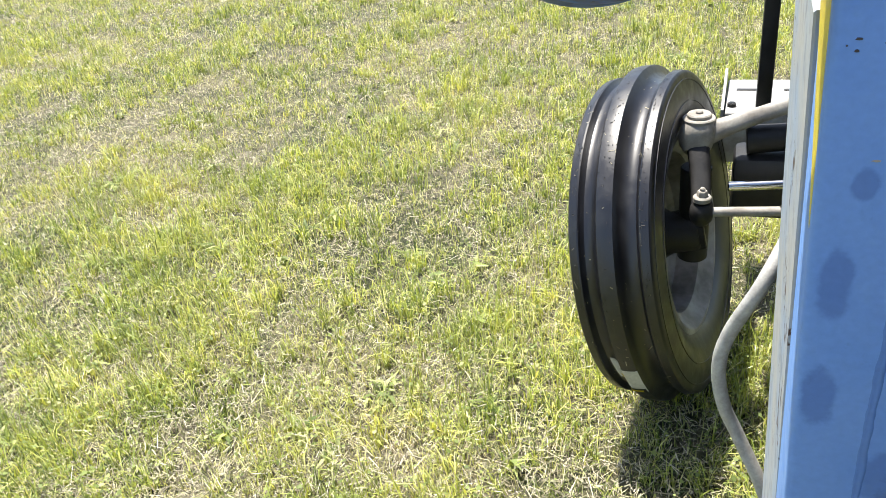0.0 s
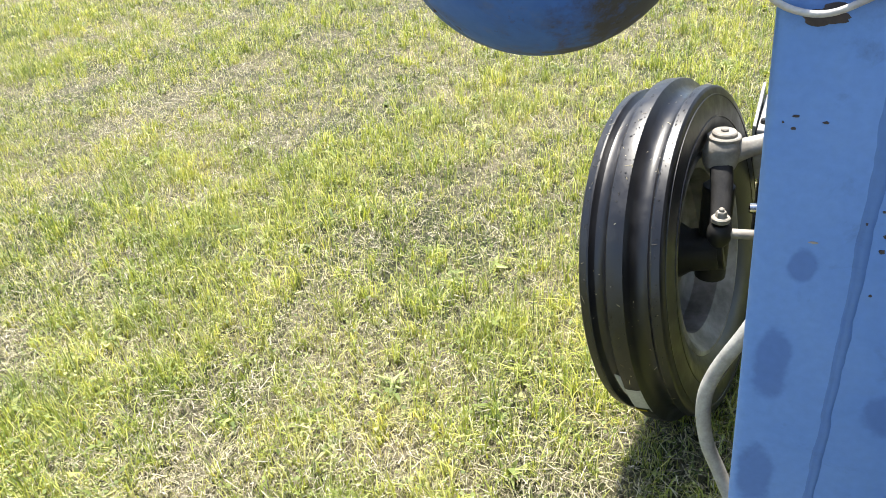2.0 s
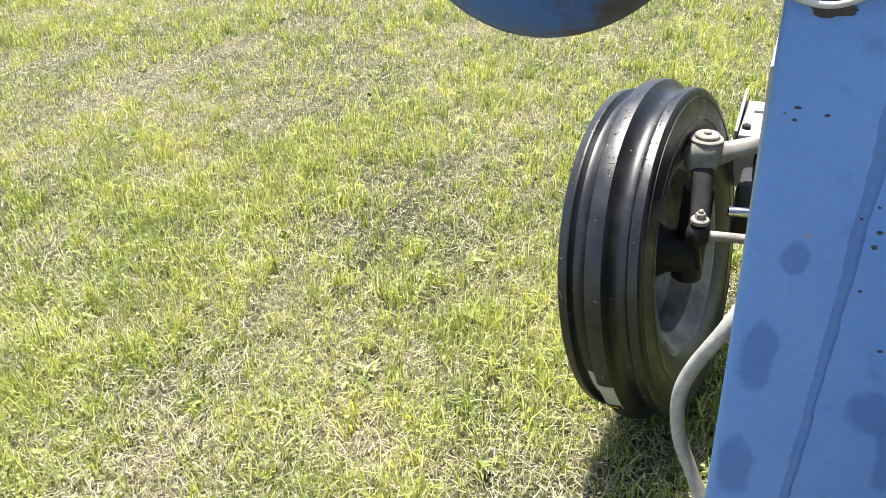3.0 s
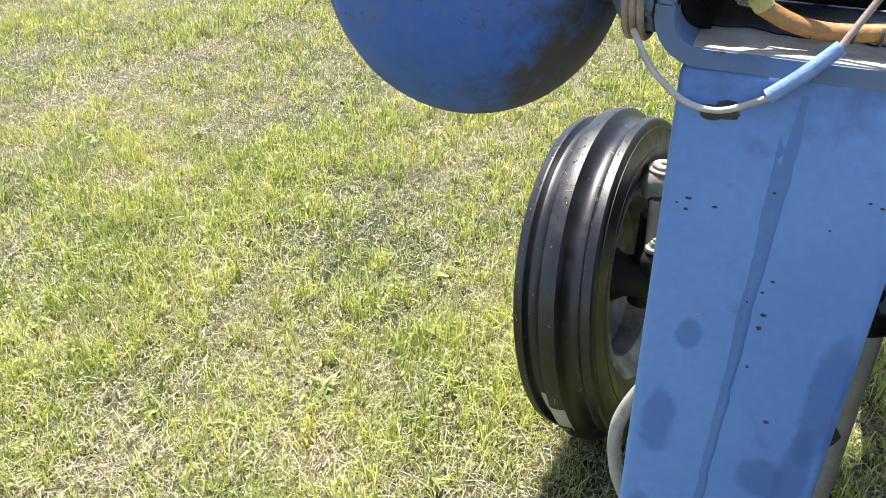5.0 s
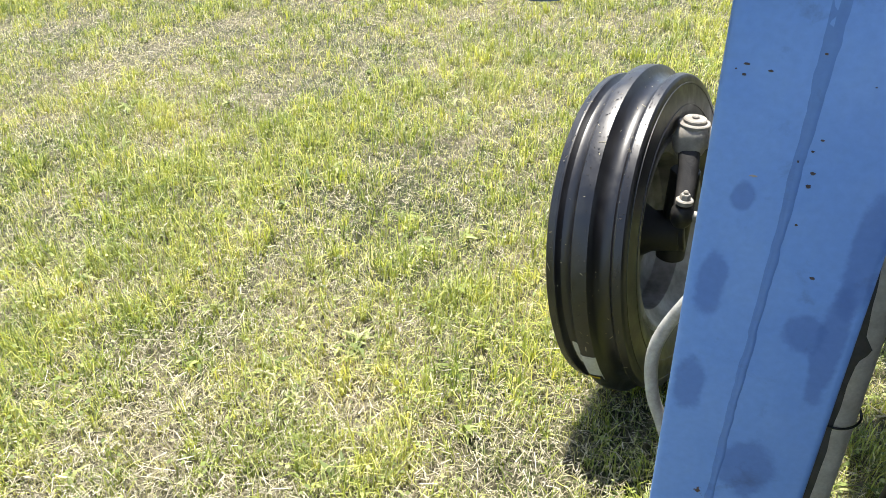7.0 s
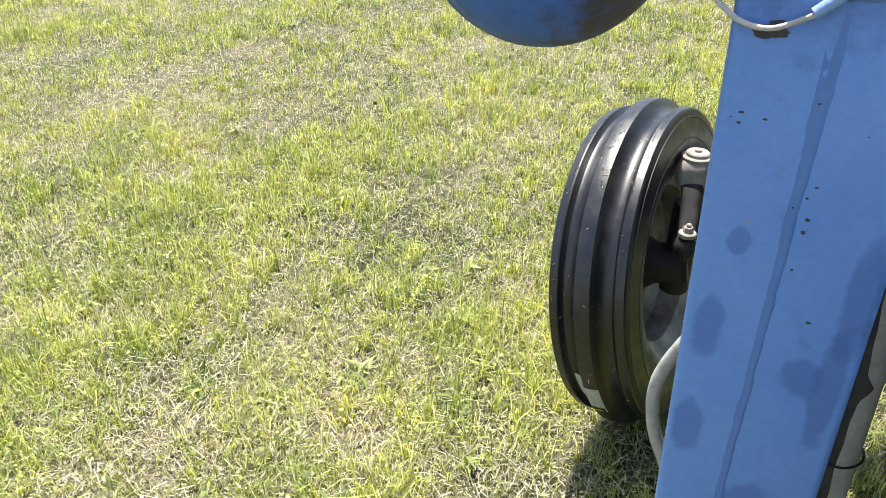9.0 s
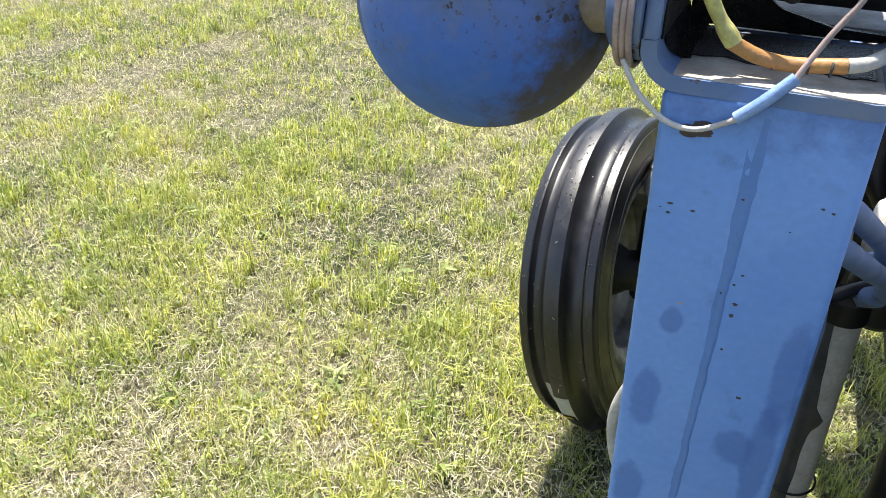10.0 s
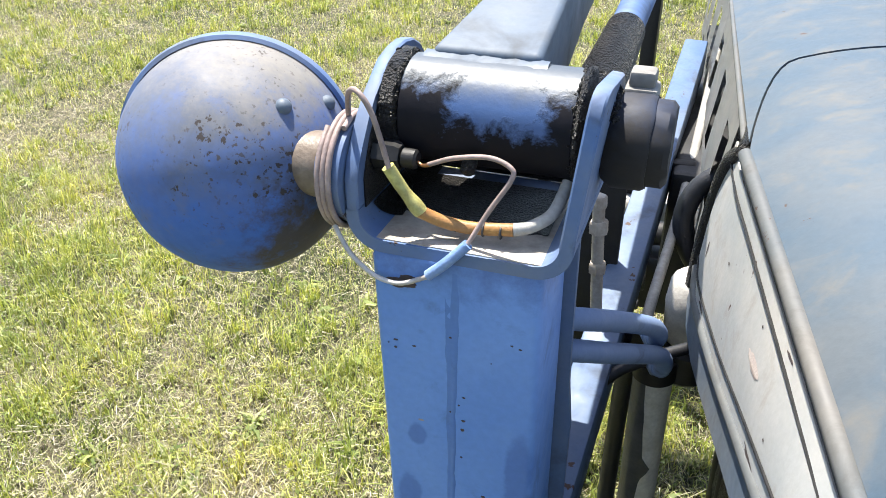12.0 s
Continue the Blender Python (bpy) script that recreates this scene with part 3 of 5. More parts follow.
def build_front_wheel():
    wheel = new("front_wheel")
    wheel.parent = tractor
    wheel.matrix_parent_inverse = Matrix.Translation((-0.45, -0.85, 0))
    wheel.location = WHEEL
    wheel.rotation_euler = (0, radians(-10.7), radians(-7.5))
    tagged(wheel, "front wheel with a new black ribbed tyre on a dusty grey rim")
    h = 0.082
    half = [(0.196, 0.060), (0.204, 0.066), (0.222, 0.0755), (0.246, 0.0815), (0.262, 0.0820), (0.280, 0.0800), (0.292, 0.0785), (0.3005, 0.0780), (0.3040, 0.0765), (0.3062, 0.0740),
            (0.3085, 0.0600), (0.3075, 0.0570), (0.3010, 0.0535), (0.2975, 0.0490), (0.2965, 0.0430), (0.2985, 0.0340), (0.3035, 0.0255), (0.3110, 0.0205), (0.3205, 0.0172), (0.3235, 0.0150), (0.3245, 0.0080), (0.3247, 0.0)]
    half = [(r * 0.983, x * 0.897) for r, x in half]
    prof = half + [(r, -x) for r, x in half[-2::-1]]
    bm = lathe(B(), prof, Matrix.Rotation(radians(90), 4, "Y"), 96)
    part("tyre", bm, RUBBER, wheel, "new glossy black three-rib front tyre", 30)
    # raised moulding lines on the side walls
    for side in (1, -1):
        for r, x in ((0.246, 0.0733), (0.2847, 0.0707)):
            bm = lathe(B(), [(r - 0.003, side * (x - 0.004)), (r - 0.0012, side * (x + 0.0012)), (r + 0.0012, side * (x + 0.0012)), (r + 0.003, side * (x - 0.004))], Matrix.Rotation(radians(90), 4, "Y"), 96)
            part("moulding_line", bm, RUBBER, wheel)
    rim = [(0.203, 0.063), (0.207, 0.060), (0.203, 0.054), (0.192, 0.054), (0.188, 0.045), (0.172, 0.040), (0.168, 0.0), (0.172, -0.036), (0.188, -0.042), (0.192, -0.054), (0.203, -0.056), (0.207, -0.062), (0.203, -0.066),
           (0.196, -0.062), (0.186, -0.052), (0.180, -0.044), (0.164, -0.036), (0.160, 0.0), (0.164, 0.036), (0.180, 0.046), (0.186, 0.054), (0.196, 0.063)]
    rim = [(r * 0.94, x * 0.9) for r, x in rim]
    part("rim", lathe(B(), rim, Matrix.Rotation(radians(90), 4, "Y"), 72, True), RIM, wheel, "dusty grey steel rim")
    disc = [(0.163, -0.020), (0.150, -0.030), (0.110, -0.034), (0.085, -0.022), (0.060, -0.018), (0.040, -0.018), (0.040, -0.012), (0.085, -0.014), (0.110, -0.026), (0.150, -0.022), (0.163, -0.012)]
    disc = [(r * 0.94, x) for r, x in disc]
    part("wheel_disc", lathe(B(), disc, Matrix.Rotation(radians(90), 4, "Y"), 48, True), RIM, wheel)
    hub = lathe(B(), [(0, 0.075), (0.028, 0.075), (0.034, 0.068), (0.040, 0.02), (0.052, 0.0), (0.056, -0.02), (0.036, -0.045), (0.0, -0.05)], Matrix.Rotation(radians(90), 4, "Y"), 32)
    part("hub", hub, DARKSTEEL, wheel)
    def stuck_bits(name, count, seed, lows, sizes, wide, mat, label):
        bm = B()
        rng = random.Random(seed)
        for k in range(count):
            x, a = rng.uniform(*rng.choice(lows)), radians(rng.uniform(-75, 110))
            rr = 0.0
            for (r0, x0), (r1, x1) in zip(half[::-1], half[-2::-1]):
                if x0 <= abs(x) <= x1:
                    rr = r0 + (r1 - r0) * (abs(x) - x0) / max(x1 - x0, 1e-6)
            if rr == 0:
                continue
            c = Vector((x, -(rr + 0.0006) * math.cos(a), (rr + 0.0006) * math.sin(a)))
            out = Vector((0, -math.cos(a), math.sin(a)))
            along_tread, across = Vector((0, math.sin(a), math.cos(a))), Vector((1, 0, 0))
            t = rng.uniform(0, math.pi)
            d = (along_tread * math.cos(t) + across * math.sin(t)) * rng.choice(sizes) * rng.uniform(0.6, 1.2)
            w = d.cross(out).normalized() * wide * rng.uniform(0.6, 1.4)
            bm.faces.new([bm.verts.new(c + q) for q in (-d - w, d - w * 0.6, d + w, -d + w * 0.7)])
        tagged(part(name, bm, mat, wheel, label), kind="stuff")

    stuck_bits("grass_bit", 130, 5, [(-0.062, 0.064)], (0.0010, 0.0014, 0.0018, 0.0024, 0.0055), 0.0005, STRAW, "dry grass bits stuck to the tyre")
    stuck_bits("dirt_bit", 420, 6, [(-0.014, 0.014), (-0.063, -0.050), (0.050, 0.063)], (0.0008, 0.0014, 0.0020, 0.0030), 0.0008, GREASE_AND_SHADE, "black dirt crumbs stuck to the tyre ribs")
    # paper label stuck over the middle ribs of the tread
    def tread(x):
        for (r0, x0), (r1, x1) in zip(half[::-1], half[-2::-1]):
            if x0 <= abs(x) <= x1:
                return r0 + (r1 - r0) * (abs(x) - x0) / max(x1 - x0, 1e-6)
        return 0.30
    def patch(name, x0, x1, a0, a1, mat, up, label=""):
        bm = B()
        nx, na = max(2, int((x1 - x0) / 0.003)), max(2, int((a1 - a0) / 2))
        grid = []
        for i in range(nx + 1):
            x = x0 + (x1 - x0) * i / nx
            r = max(tread(x), tread(x) * 0.3 + 0.7 * (tread(x - 0.006) + tread(x + 0.006)) / 2) + up
            grid.append([bm.verts.new((x, -r * math.cos(radians(a)), r * math.sin(radians(a)))) for a in [a0 + (a1 - a0) * k / na for k in range(na + 1)]])
        for a, b in zip(grid, grid[1:]):
            for k in range(na):
                bm.faces.new((a[k], a[k + 1], b[k + 1], b[k]))
        got = bmesh.ops.solidify(bm, geom=bm.faces[:], thickness=0.0006)
        return part(name, bm, mat, wheel, label)
    x0, x1, a0, a1 = -0.040, 0.014, -33.0, -19.0
    patch("paper_label", x0, x1, a0, a1, PAPER, 0.0012, "white paper label with yellow and black print")
    patch("label_bar", x0 + 0.018, x1 - 0.001, a0 + 0.3, a0 + 3.2, INKBLACK, 0.0022)
    patch("label_mark", x0 + 0.006, x0 + 0.016, a0 + 0.5, a0 + 4.0, INKYELLOW, 0.0022)
    patch("label_print", x0 + 0.021, x1 - 0.006, a0 + 1.2, a0 + 2.3, INKYELLOW, 0.0032)


build_front_wheel()


def axle_part(name, bm, mat, label=""):
    """A part of the tractor's front axle, built in world metres."""
    ob = part(name, bm, mat, tractor, label)
    ob.matrix_parent_inverse = Matrix.Translation((-0.45, -0.85, 0))
    return ob


def tpart(name, bm, mat, label=""):
    """A part of the tractor's body."""
    ob = axle_part(name, bm, mat, label)
    ob.matrix_basis = SIZE
    return ob


# steering knuckle, arms and axle behind the wheel
KP = Vector((-0.161, 0.851, 0.574))
TR = Vector((-0.144, 0.743, 0.469))
axle_part("kingpin", rod(B(), (KP.x, KP.y, 0.28), (KP.x, KP.y, 0.47), 0.028), DARKSTEEL, "dark steering kingpin")
bm = rod(B(), (KP.x, KP.y, 0.556), (KP.x, KP.y, 0.566), 0.0285, seg=32)
rod(bm, (KP.x, KP.y, 0.565), (KP.x, KP.y, 0.573), 0.021, seg=28)
rod(bm, (KP.x, KP.y, 0.572), (KP.x, KP.y, 0.5775), 0.0065, seg=12)
axle_part("kingpin_cap", bm, CASTING, "dusty round cap with a small centre bolt")


def forged(stations, seg=18):
    """A forging: oval sections (centre, half width, half depth) strung along a line."""
    bm = B()
    rings = []
    for i, (c, w, d) in enumerate(stations):
        way = (Vector(stations[min(i + 1, len(stations) - 1)][0]) - Vector(stations[max(i - 1, 0)][0])).normalized()
        side = (Vector((1, 0, 0)) - way * way.x).normalized()
        out = side.cross(way)
        ring = []
        for k in range(seg):
            a = 2 * math.pi * k / seg
            ca, sa = math.cos(a), math.sin(a)
            ring.append(bm.verts.new(Vector(c) + side * w * math.copysign(abs(ca) ** 0.75, ca) + out * d * math.copysign(abs(sa) ** 0.75, sa)))
        rings.append(ring)
    for a, b in zip(rings, rings[1:]):
        for k in range(seg):
            bm.faces.new((a[k], a[(k + 1) % seg], b[(k + 1) % seg], b[k]))
    bm.faces.new(rings[0][::-1])
    bm.faces.new(rings[-1])
    bmesh.ops.recalc_face_normals(bm, faces=bm.faces[:])
    for v in bm.verts:
        v.co += 0.0008 * noise.noise_vector(v.co * 60)
    return bm


EYE = TR + Vector((0, 0, -0.030))
bm = forged([(KP + Vector((0, 0.0, -0.017)), 0.026, 0.026), (KP + Vector((0, -0.002, -0.030)), 0.031, 0.031), (KP + Vector((-0.002, -0.008, -0.046)), 0.032, 0.030), (KP + Vector((-0.003, -0.018, -0.058)), 0.027, 0.022), (KP + Vector((-0.003, -0.026, -0.066)), 0.018, 0.014)])
axle_part("knuckle", bm, CASTING, "dusty pale forged steering knuckle")
# the lower arm's shaded face is put into its dark colour
bm = forged([(KP + Vector((0, -0.016, -0.050)), 0.020, 0.014), (KP.lerp(EYE, 0.45) + Vector((0, 0.004, -0.018)), 0.0185, 0.011), (KP.lerp(EYE, 0.75) + Vector((0, 0.004, -0.014)), 0.0165, 0.010), (EYE + Vector((0, 0.010, -0.002)), 0.019, 0.010), (EYE + Vector((0, -0.012, -0.006)), 0.013, 0.008)])
axle_part("steering_arm", bm, DARKSTEEL, "forged steering arm, coloured dark for its shaded face")
bm = forged([(KP + Vector((0.012, 0.0, -0.040)), 0.022, 0.022), (KP + Vector((0.040, 0.006, -0.030)), 0.018, 0.018), (KP + Vector((0.09, 0.014, -0.012)), 0.015, 0.015), (KP + Vector((0.125, 0.019, 0.000)), 0.014, 0.014), (KP + Vector((0.15, 0.022, 0.008)), 0.014, 0.014)])
axle_part("upper_arm", bm, CASTING, "dusty forged arm")
bm = lathe(B(), [(0, -0.060), (0.012, -0.058), (0.019, -0.048), (0.021, -0.036), (0.019, -0.024), (0.014, -0.018), (0, -0.018)], Matrix.Translation(TR), 24)
axle_part("ball_joint", bm, DARKSTEEL, "dark greasy tie rod ball joint")
bm = rod(B(), TR + Vector((0, 0, -0.014)), TR + Vector((0, 0, -0.004)), 0.0155, seg=24)
bolt_head(bm, TR + Vector((0, 0, -0.005)), TR + Vector((0, 0, 0.006)), 0.0095)
rod(bm, TR + Vector((0, 0, 0.004)), TR + Vector((0, 0, 0.012)), 0.0045)
axle_part("joint_nut", bm, CASTING, "dusty castle nut on a washer")
axle_part("tie_rod", rod(B(), TR + Vector((0.012, 0.0, -0.034)), TR + Vector((0.14, 0.012, -0.031)), 0.0085), CASTING, "grey tie rod")
axle_part("tie_rod_tube", rod(B(), TR + Vector((0.125, 0.011, -0.031)), TR + Vector((0.17, 0.015, -0.030)), 0.010), DARKSTEEL)
bm = box(B(), (-0.10, 0.845, 0.37), (0.92, 0.935, 0.490), 0.014)
axle_part("front_axle", bm, DARKSTEEL, "dark oily front axle beam")
bm = rod(B(), (-0.08, 0.875, 0.515), (0.10, 0.885, 0.530), 0.026, 0.022)
axle_part("axle_lug", bm, DARKSTEEL, "dark axle lug")
axle_part("spindle", rod(B(), (-0.25, 0.845, 0.325), (-0.14, 0.851, 0.345), 0.034, 0.042), DARKSTEEL)
axle_part("cylinder_rod", rod(B(), (-0.105, 0.79, 0.462), (0.00, 0.80, 0.468), 0.0085), CHROME, "shiny chrome steering cylinder rod")
axle_part("steering_cylinder", rod(B(), (-0.01, 0.80, 0.467), (0.03, 0.802, 0.468), 0.022), DARKSTEEL)

# added dark blocks where only shade lies behind the brace
bm = box(B(), (0.155, 0.68, 0.590), (0.30, 1.30, 0.790), 0.02)
box(bm, (0.20, 0.78, 0.44), (0.34, 1.10, 0.60), 0.02)
axle_part("shade_block", bm, DARKSTEEL, "added dark blocks for the shade behind the brace")

# the far front wheel, mostly hidden by the engine
bm = lathe(B(), [(0.20, 0.06), (0.25, 0.083), (0.30, 0.076), (0.306, 0.05), (0.297, 0.045), (0.32, 0.02), (0.32, -0.02), (0.297, -0.045), (0.306, -0.05), (0.30, -0.076), (0.25, -0.083), (0.20, -0.06)], turned((0.99, 0.845, 0.318)), 48)
axle_part("far_wheel", bm, RUBBER, "black ribbed front tyre on the far side")

# engine block and sump under the bonnet
bm = box(B(), (0.27, -0.35, 0.36), (0.95, 1.25, 0.80), 0.03)
box(bm, (0.46, -0.35, -0.15), (0.87, 1.15, 0.38), 0.03)
tpart("engine", bm, GREASE_AND_SHADE, "dark oily engine block")
# added dark bar standing in for the deep shade beside the engine
tpart("shade_rail", box(B(), (0.125, 0.82, 0.46), (0.30, 1.90, 0.76), 0.012), DARKSTEEL, "added dark bar for the deep shade beside the engine")
tpart("filter_housing", box(B(), (0.205, 0.475, 0.735), (0.275, 0.56, 0.775), 0.012), GREYSTEEL)
bm = lathe(B(), [(0, 0.0), (0.036, 0.0), (0.040, 0.006), (0.0425, 0.055), (0.0435, 0.060), (0.0435, 0.068), (0.0425, 0.073), (0.040, 0.100), (0.032, 0.108), (0, 0.108)], Matrix.Translation((0.196, 0.515, 0.633)), 12)
tpart("oil_filter", bm, HOSEPALE, "pale dusty fuel filter canister")
tpart("filter_bowl", rod(B(), (0.196, 0.515, 0.565), (0.196, 0.515, 0.634), 0.043, seg=32, bevel=0.012), DARKSTEEL)


def skin(bm, sections, thick=0.003):
    """Loft a sheet through rows of points, as thick as sheet metal."""
    rows = [[bm.verts.new(p) for p in row] for row in sections]
    for a, b in zip(rows, rows[1:]):
        for k in range(len(a) - 1):
            bm.faces.new((a[k], a[k + 1], b[k + 1], b[k]))
    bmesh.ops.recalc_face_normals(bm, faces=bm.faces[:])
    bmesh.ops.solidify(bm, geom=bm.faces[:], thickness=thick)
    return bm


MID = 0.47
MIDLINE = 0.61


def side_x(y):
    """How far out the sheet metal stands; it widens towards the driver."""
    return 0.208 + (0.17 if y < 0.40 else 0.048) * (0.40 - y)


def crown(u, y, edge, top):
    """A point on the rounded upper sheet; u runs from the shoulder (0) to the middle (1)."""
    x = side_x(y) + 0.008 + (MID - side_x(y) - 0.008) * u
    return Vector((x, y, edge + (top - edge) * (1 - (1 - u) ** 2.3)))


US = [0, 0.02, 0.04, 0.07, 0.10, 0.135, 0.17, 0.21, 0.255, 0.30, 0.36, 0.42, 0.48, 0.56, 0.66, 0.78, 0.90, 1.0]


def join_y(u):
    """Where the bonnet meets the cowl: it bows forward over the crown."""
    return 0.395 + 0.265 * (1 - (1 - min(1.0, u * 4.0)) ** 2.0)


def edge_z(y):
    """The shoulder's height, which falls a little towards the driver."""
    return 0.990 - 0.075 * min(0.6, max(0.0, 0.42 - y))


def mirrored(points):
    return points + [Vector((2 * MIDLINE - p.x, p.y, p.z)) for p in points[::-1]]


rows = []
for k in range(15):
    rows.append(mirrored([crown(u, join_y(u) + 0.011 + 0.010 * max(0.0, 1 - 4 * u) + (2.0 - join_y(u)) * k / 14, 0.9885 - 0.012 * k / 14, 1.0515 - 0.05 * k / 14) for u in US]))
tpart("bonnet", skin(B(), rows), BLUE_PALE, "faded pale blue sheet metal bonnet")
rows = []
for k in range(15):
    rows.append(mirrored([crown(u, join_y(u) - (join_y(u) + 0.55) * k / 14, edge_z(join_y(u) - (join_y(u) + 0.55) * k / 14), 1.052) for u in US]))
tpart("cowl", skin(B(), rows), BLUE_PALE, "faded blue rear cowl")
bm = hose(B(), [crown(0, y, edge_z(y) - 0.004, 1.05) + Vector((-0.004, 0, -0.003)) for y in (0.392, 0.34, 0.27, 0.15, 0.0, -0.2, -0.5)], 0.0085, 12, 8)
tpart("rolled_edge", bm, BEAD, "worn whitish rolled edge of the cowl")


def side_sheet(y0, y1, low, high, steps):
    rows = []
    for k in range(steps + 1):
        y = y0 + (y1 - y0) * k / steps
        a, b = low(y), high(y)
        rows.append([Vector((side_x(y) - 0.019 * (1 - s) - 0.004 * math.sin(math.pi * s), y, a + (b - a) * s)) for s in (0, 0.08, 0.2, 0.4, 0.6, 0.8, 0.92, 1.0)])
    return rows


def cowl_low(y):
    return 0.770 + max(0.0, 0.33 - y) * 0.20


tpart("cowl_side", skin(B(), side_sheet(0.470, -0.55, cowl_low, lambda y: edge_z(y) - 0.024, 14), 0.003), PALE, "weathered pale side sheet of the cowl")
bm = hose(B(), [(side_x(y) - 0.017, y, cowl_low(y) + 0.002) for y in (0.485, 0.4, 0.25, 0.1, -0.1, -0.55)], 0.007, 10, 8)
tpart("lower_bead", bm, BEAD)
rows = []
for k in range(15):
    y = 0.485 - 1.035 * k / 14
    rows.append([Vector((side_x(y) - 0.015 - 0.005 * s, y, cowl_low(y) - 0.002 - 0.045 * s)) for s in (0, 0.15, 0.35, 0.6, 0.8, 1.0)])
tpart("lower_tuck", skin(B(), rows, 0.003), BLUE_ARM, "pale blue lower flange tucked in under the cowl")
bm = hose(B(), [(side_x(y) - 0.0185, y, cowl_low(y) + 0.028) for y in (0.47, 0.4, 0.25, 0.1, -0.1, -0.55)], 0.0014, 8, 8)
tpart("pressed_line", bm, DARKSTEEL)
tpart("cowl_far_side", skin(B(), [[Vector((2 * MIDLINE - p.x, p.y, p.z)) for p in row] for row in side_sheet(2.0, -0.55, lambda y: 0.72, lambda y: 0.975, 10)], 0.003), PALE)
# black strip laid along the open gap to paint its darkness
tpart("gap_line", hose(B(), [(side_x(0.49) - 0.019, 0.493, 0.68), (side_x(0.49) - 0.0165, 0.492, 0.80), (side_x(0.48) - 0.009, 0.478, 0.90), (side_x(0.45) - 0.002, 0.448, 0.952), (side_x(0.41) + 0.007, 0.422, 0.974)] + [tuple(crown(u, join_y(u) + 0.006 + 0.005 * max(0.0, 1 - 4 * u), 0.974, 1.036)) for u in US[3:]], 0.0105, 10, 4), GREASE_AND_SHADE, "black strip painting the dark gap between bonnet and cowl")
# added black sheet that keeps the cooling slots dark
rows = []
for k in range(11):
    y = 0.44 + 1.56 * k / 10
    rows.append([Vector((side_x(y) + 0.045, y, z)) for z in (0.60, 0.75, 0.90, 0.962)])
tpart("slot_backing", skin(B(), rows, 0.003), GREASE_AND_SHADE, "added black sheet behind the slots, standing in for their shade")


def build_side_panel():
    """The upright side sheet with slanted cooling slots right through it."""
    bm = B()
    y0, y1 = 0.512, 2.0
    slots = [0.590, 0.830, 1.070, 1.310, 1.550, 1.790]
    cols = [y0]
    for q in slots:
        cols += [q, q + 0.075]
    cols.append(y1)
    zs = [0.72, 0.790, 0.935, 0.977]
    def p(y, z):
        yy = y + (0.0 if y in (y0, y1) else -0.45 * (z - 0.865))
        return Vector((side_x(yy) + (-0.016 if z < 0.75 else -0.012 if z < 0.9 else -0.002 if z < 0.95 else 0.004), yy, z))
    grid = [[bm.verts.new(p(y, z)) for z in zs] for y in cols]
    for i in range(len(cols) - 1):
        for k in range(3):
            if k == 1 and i % 2 == 1:
                continue
            bm.faces.new((grid[i][k], grid[i + 1][k], grid[i + 1][k + 1], grid[i][k + 1]))
    bmesh.ops.solidify(bm, geom=bm.faces[:], thickness=0.004)
    return bm


tpart("side_panel", build_side_panel(), PALE, "weathered pale side panel with cooling slots")
bm = hose(B(), [(side_x(y) + 0.006, y, 0.979) for y in (0.43, 0.6, 0.8, 1.1, 1.5, 2.0)], 0.0045, 10, 6)
tpart("bonnet_trim", bm, BEAD)
# the shadow in the groove under the rolled edge, drawn as a dark line
bm = hose(B(), [(side_x(y) + 0.004, y, edge_z(y) - 0.0195) for y in (0.44, 0.36, 0.28, 0.15, 0.0, -0.2, -0.5)], 0.0042, 8, 8)
tpart("groove_shade", bm, HOSEBLACK, "dark line painting the shaded groove under the rolled edge")
bm = hose(B(), [(side_x(y) - 0.0050, y, edge_z(y) - 0.040) for y in (0.45, 0.36, 0.28, 0.15, 0.0, -0.2, -0.5)], 0.0016, 6, 8)
tpart("panel_seam", bm, DARKSTEEL, "thin dark panel seam")


def sheet_mark(name, cy, cz, ry, rz, mat, seed, label=""):
    """A ragged chip or stain on the sloping side sheet."""
    bm = B()
    ring = []
    for k in range(22):
        a = 2 * math.pi * k / 22
        w = 1 + 0.5 * noise.noise(Vector((math.cos(a) * 1.5 + seed, math.sin(a) * 1.5, seed)))
        y, z = cy + ry * w * math.cos(a), cz + rz * w * math.sin(a)
        s = (z - cowl_low(y)) / (edge_z(y) - 0.024 - cowl_low(y))
        ring.append(bm.verts.new((side_x(y) - 0.019 * (1 - s) - 0.004 * math.sin(math.pi * s) - 0.0004, y, z)))
    f = bm.faces.new(ring)
    bmesh.ops.solidify(bm, geom=[f], thickness=0.0006)
    tpart(name, bm, mat, label)


sheet_mark("primer_stain", 0.13, 0.885, 0.022, 0.006, PRIMER, 2.0, "faint reddish primer showing through")
for cy, cz, ry, rz, seed in ((0.36, 0.790, 0.016, 0.0022, 1.0), (0.06, 0.833, 0.026, 0.0030, 3.0), (-0.02, 0.848, 0.016, 0.0020, 4.0), (0.30, 0.890, 0.003, 0.0015, 5.0), (0.15, 0.915, 0.002, 0.0012, 6.0), (0.08, 0.935, 0.010, 0.0015, 8.0), (0.40, 0.85, 0.003, 0.012, 9.0), (0.05, 0.87, 0.002, 0.0015, 11.0)):
    sheet_mark("rust_chip", cy, cz, ry, rz, RUSTY, seed)
tpart("cowl_bolt", lathe(B(), [(0, 0.008), (0.008, 0.006), (0.011, 0.0)], Matrix.Translation(crown(0.62, 0.54, 0.992, 1.052)), 16), DARKSTEEL)

# ---- front loader ----
loader = thing("front_loader", "blue painted steel front loader frame with chipped paint", "front loader", (0, 0.05, 0))


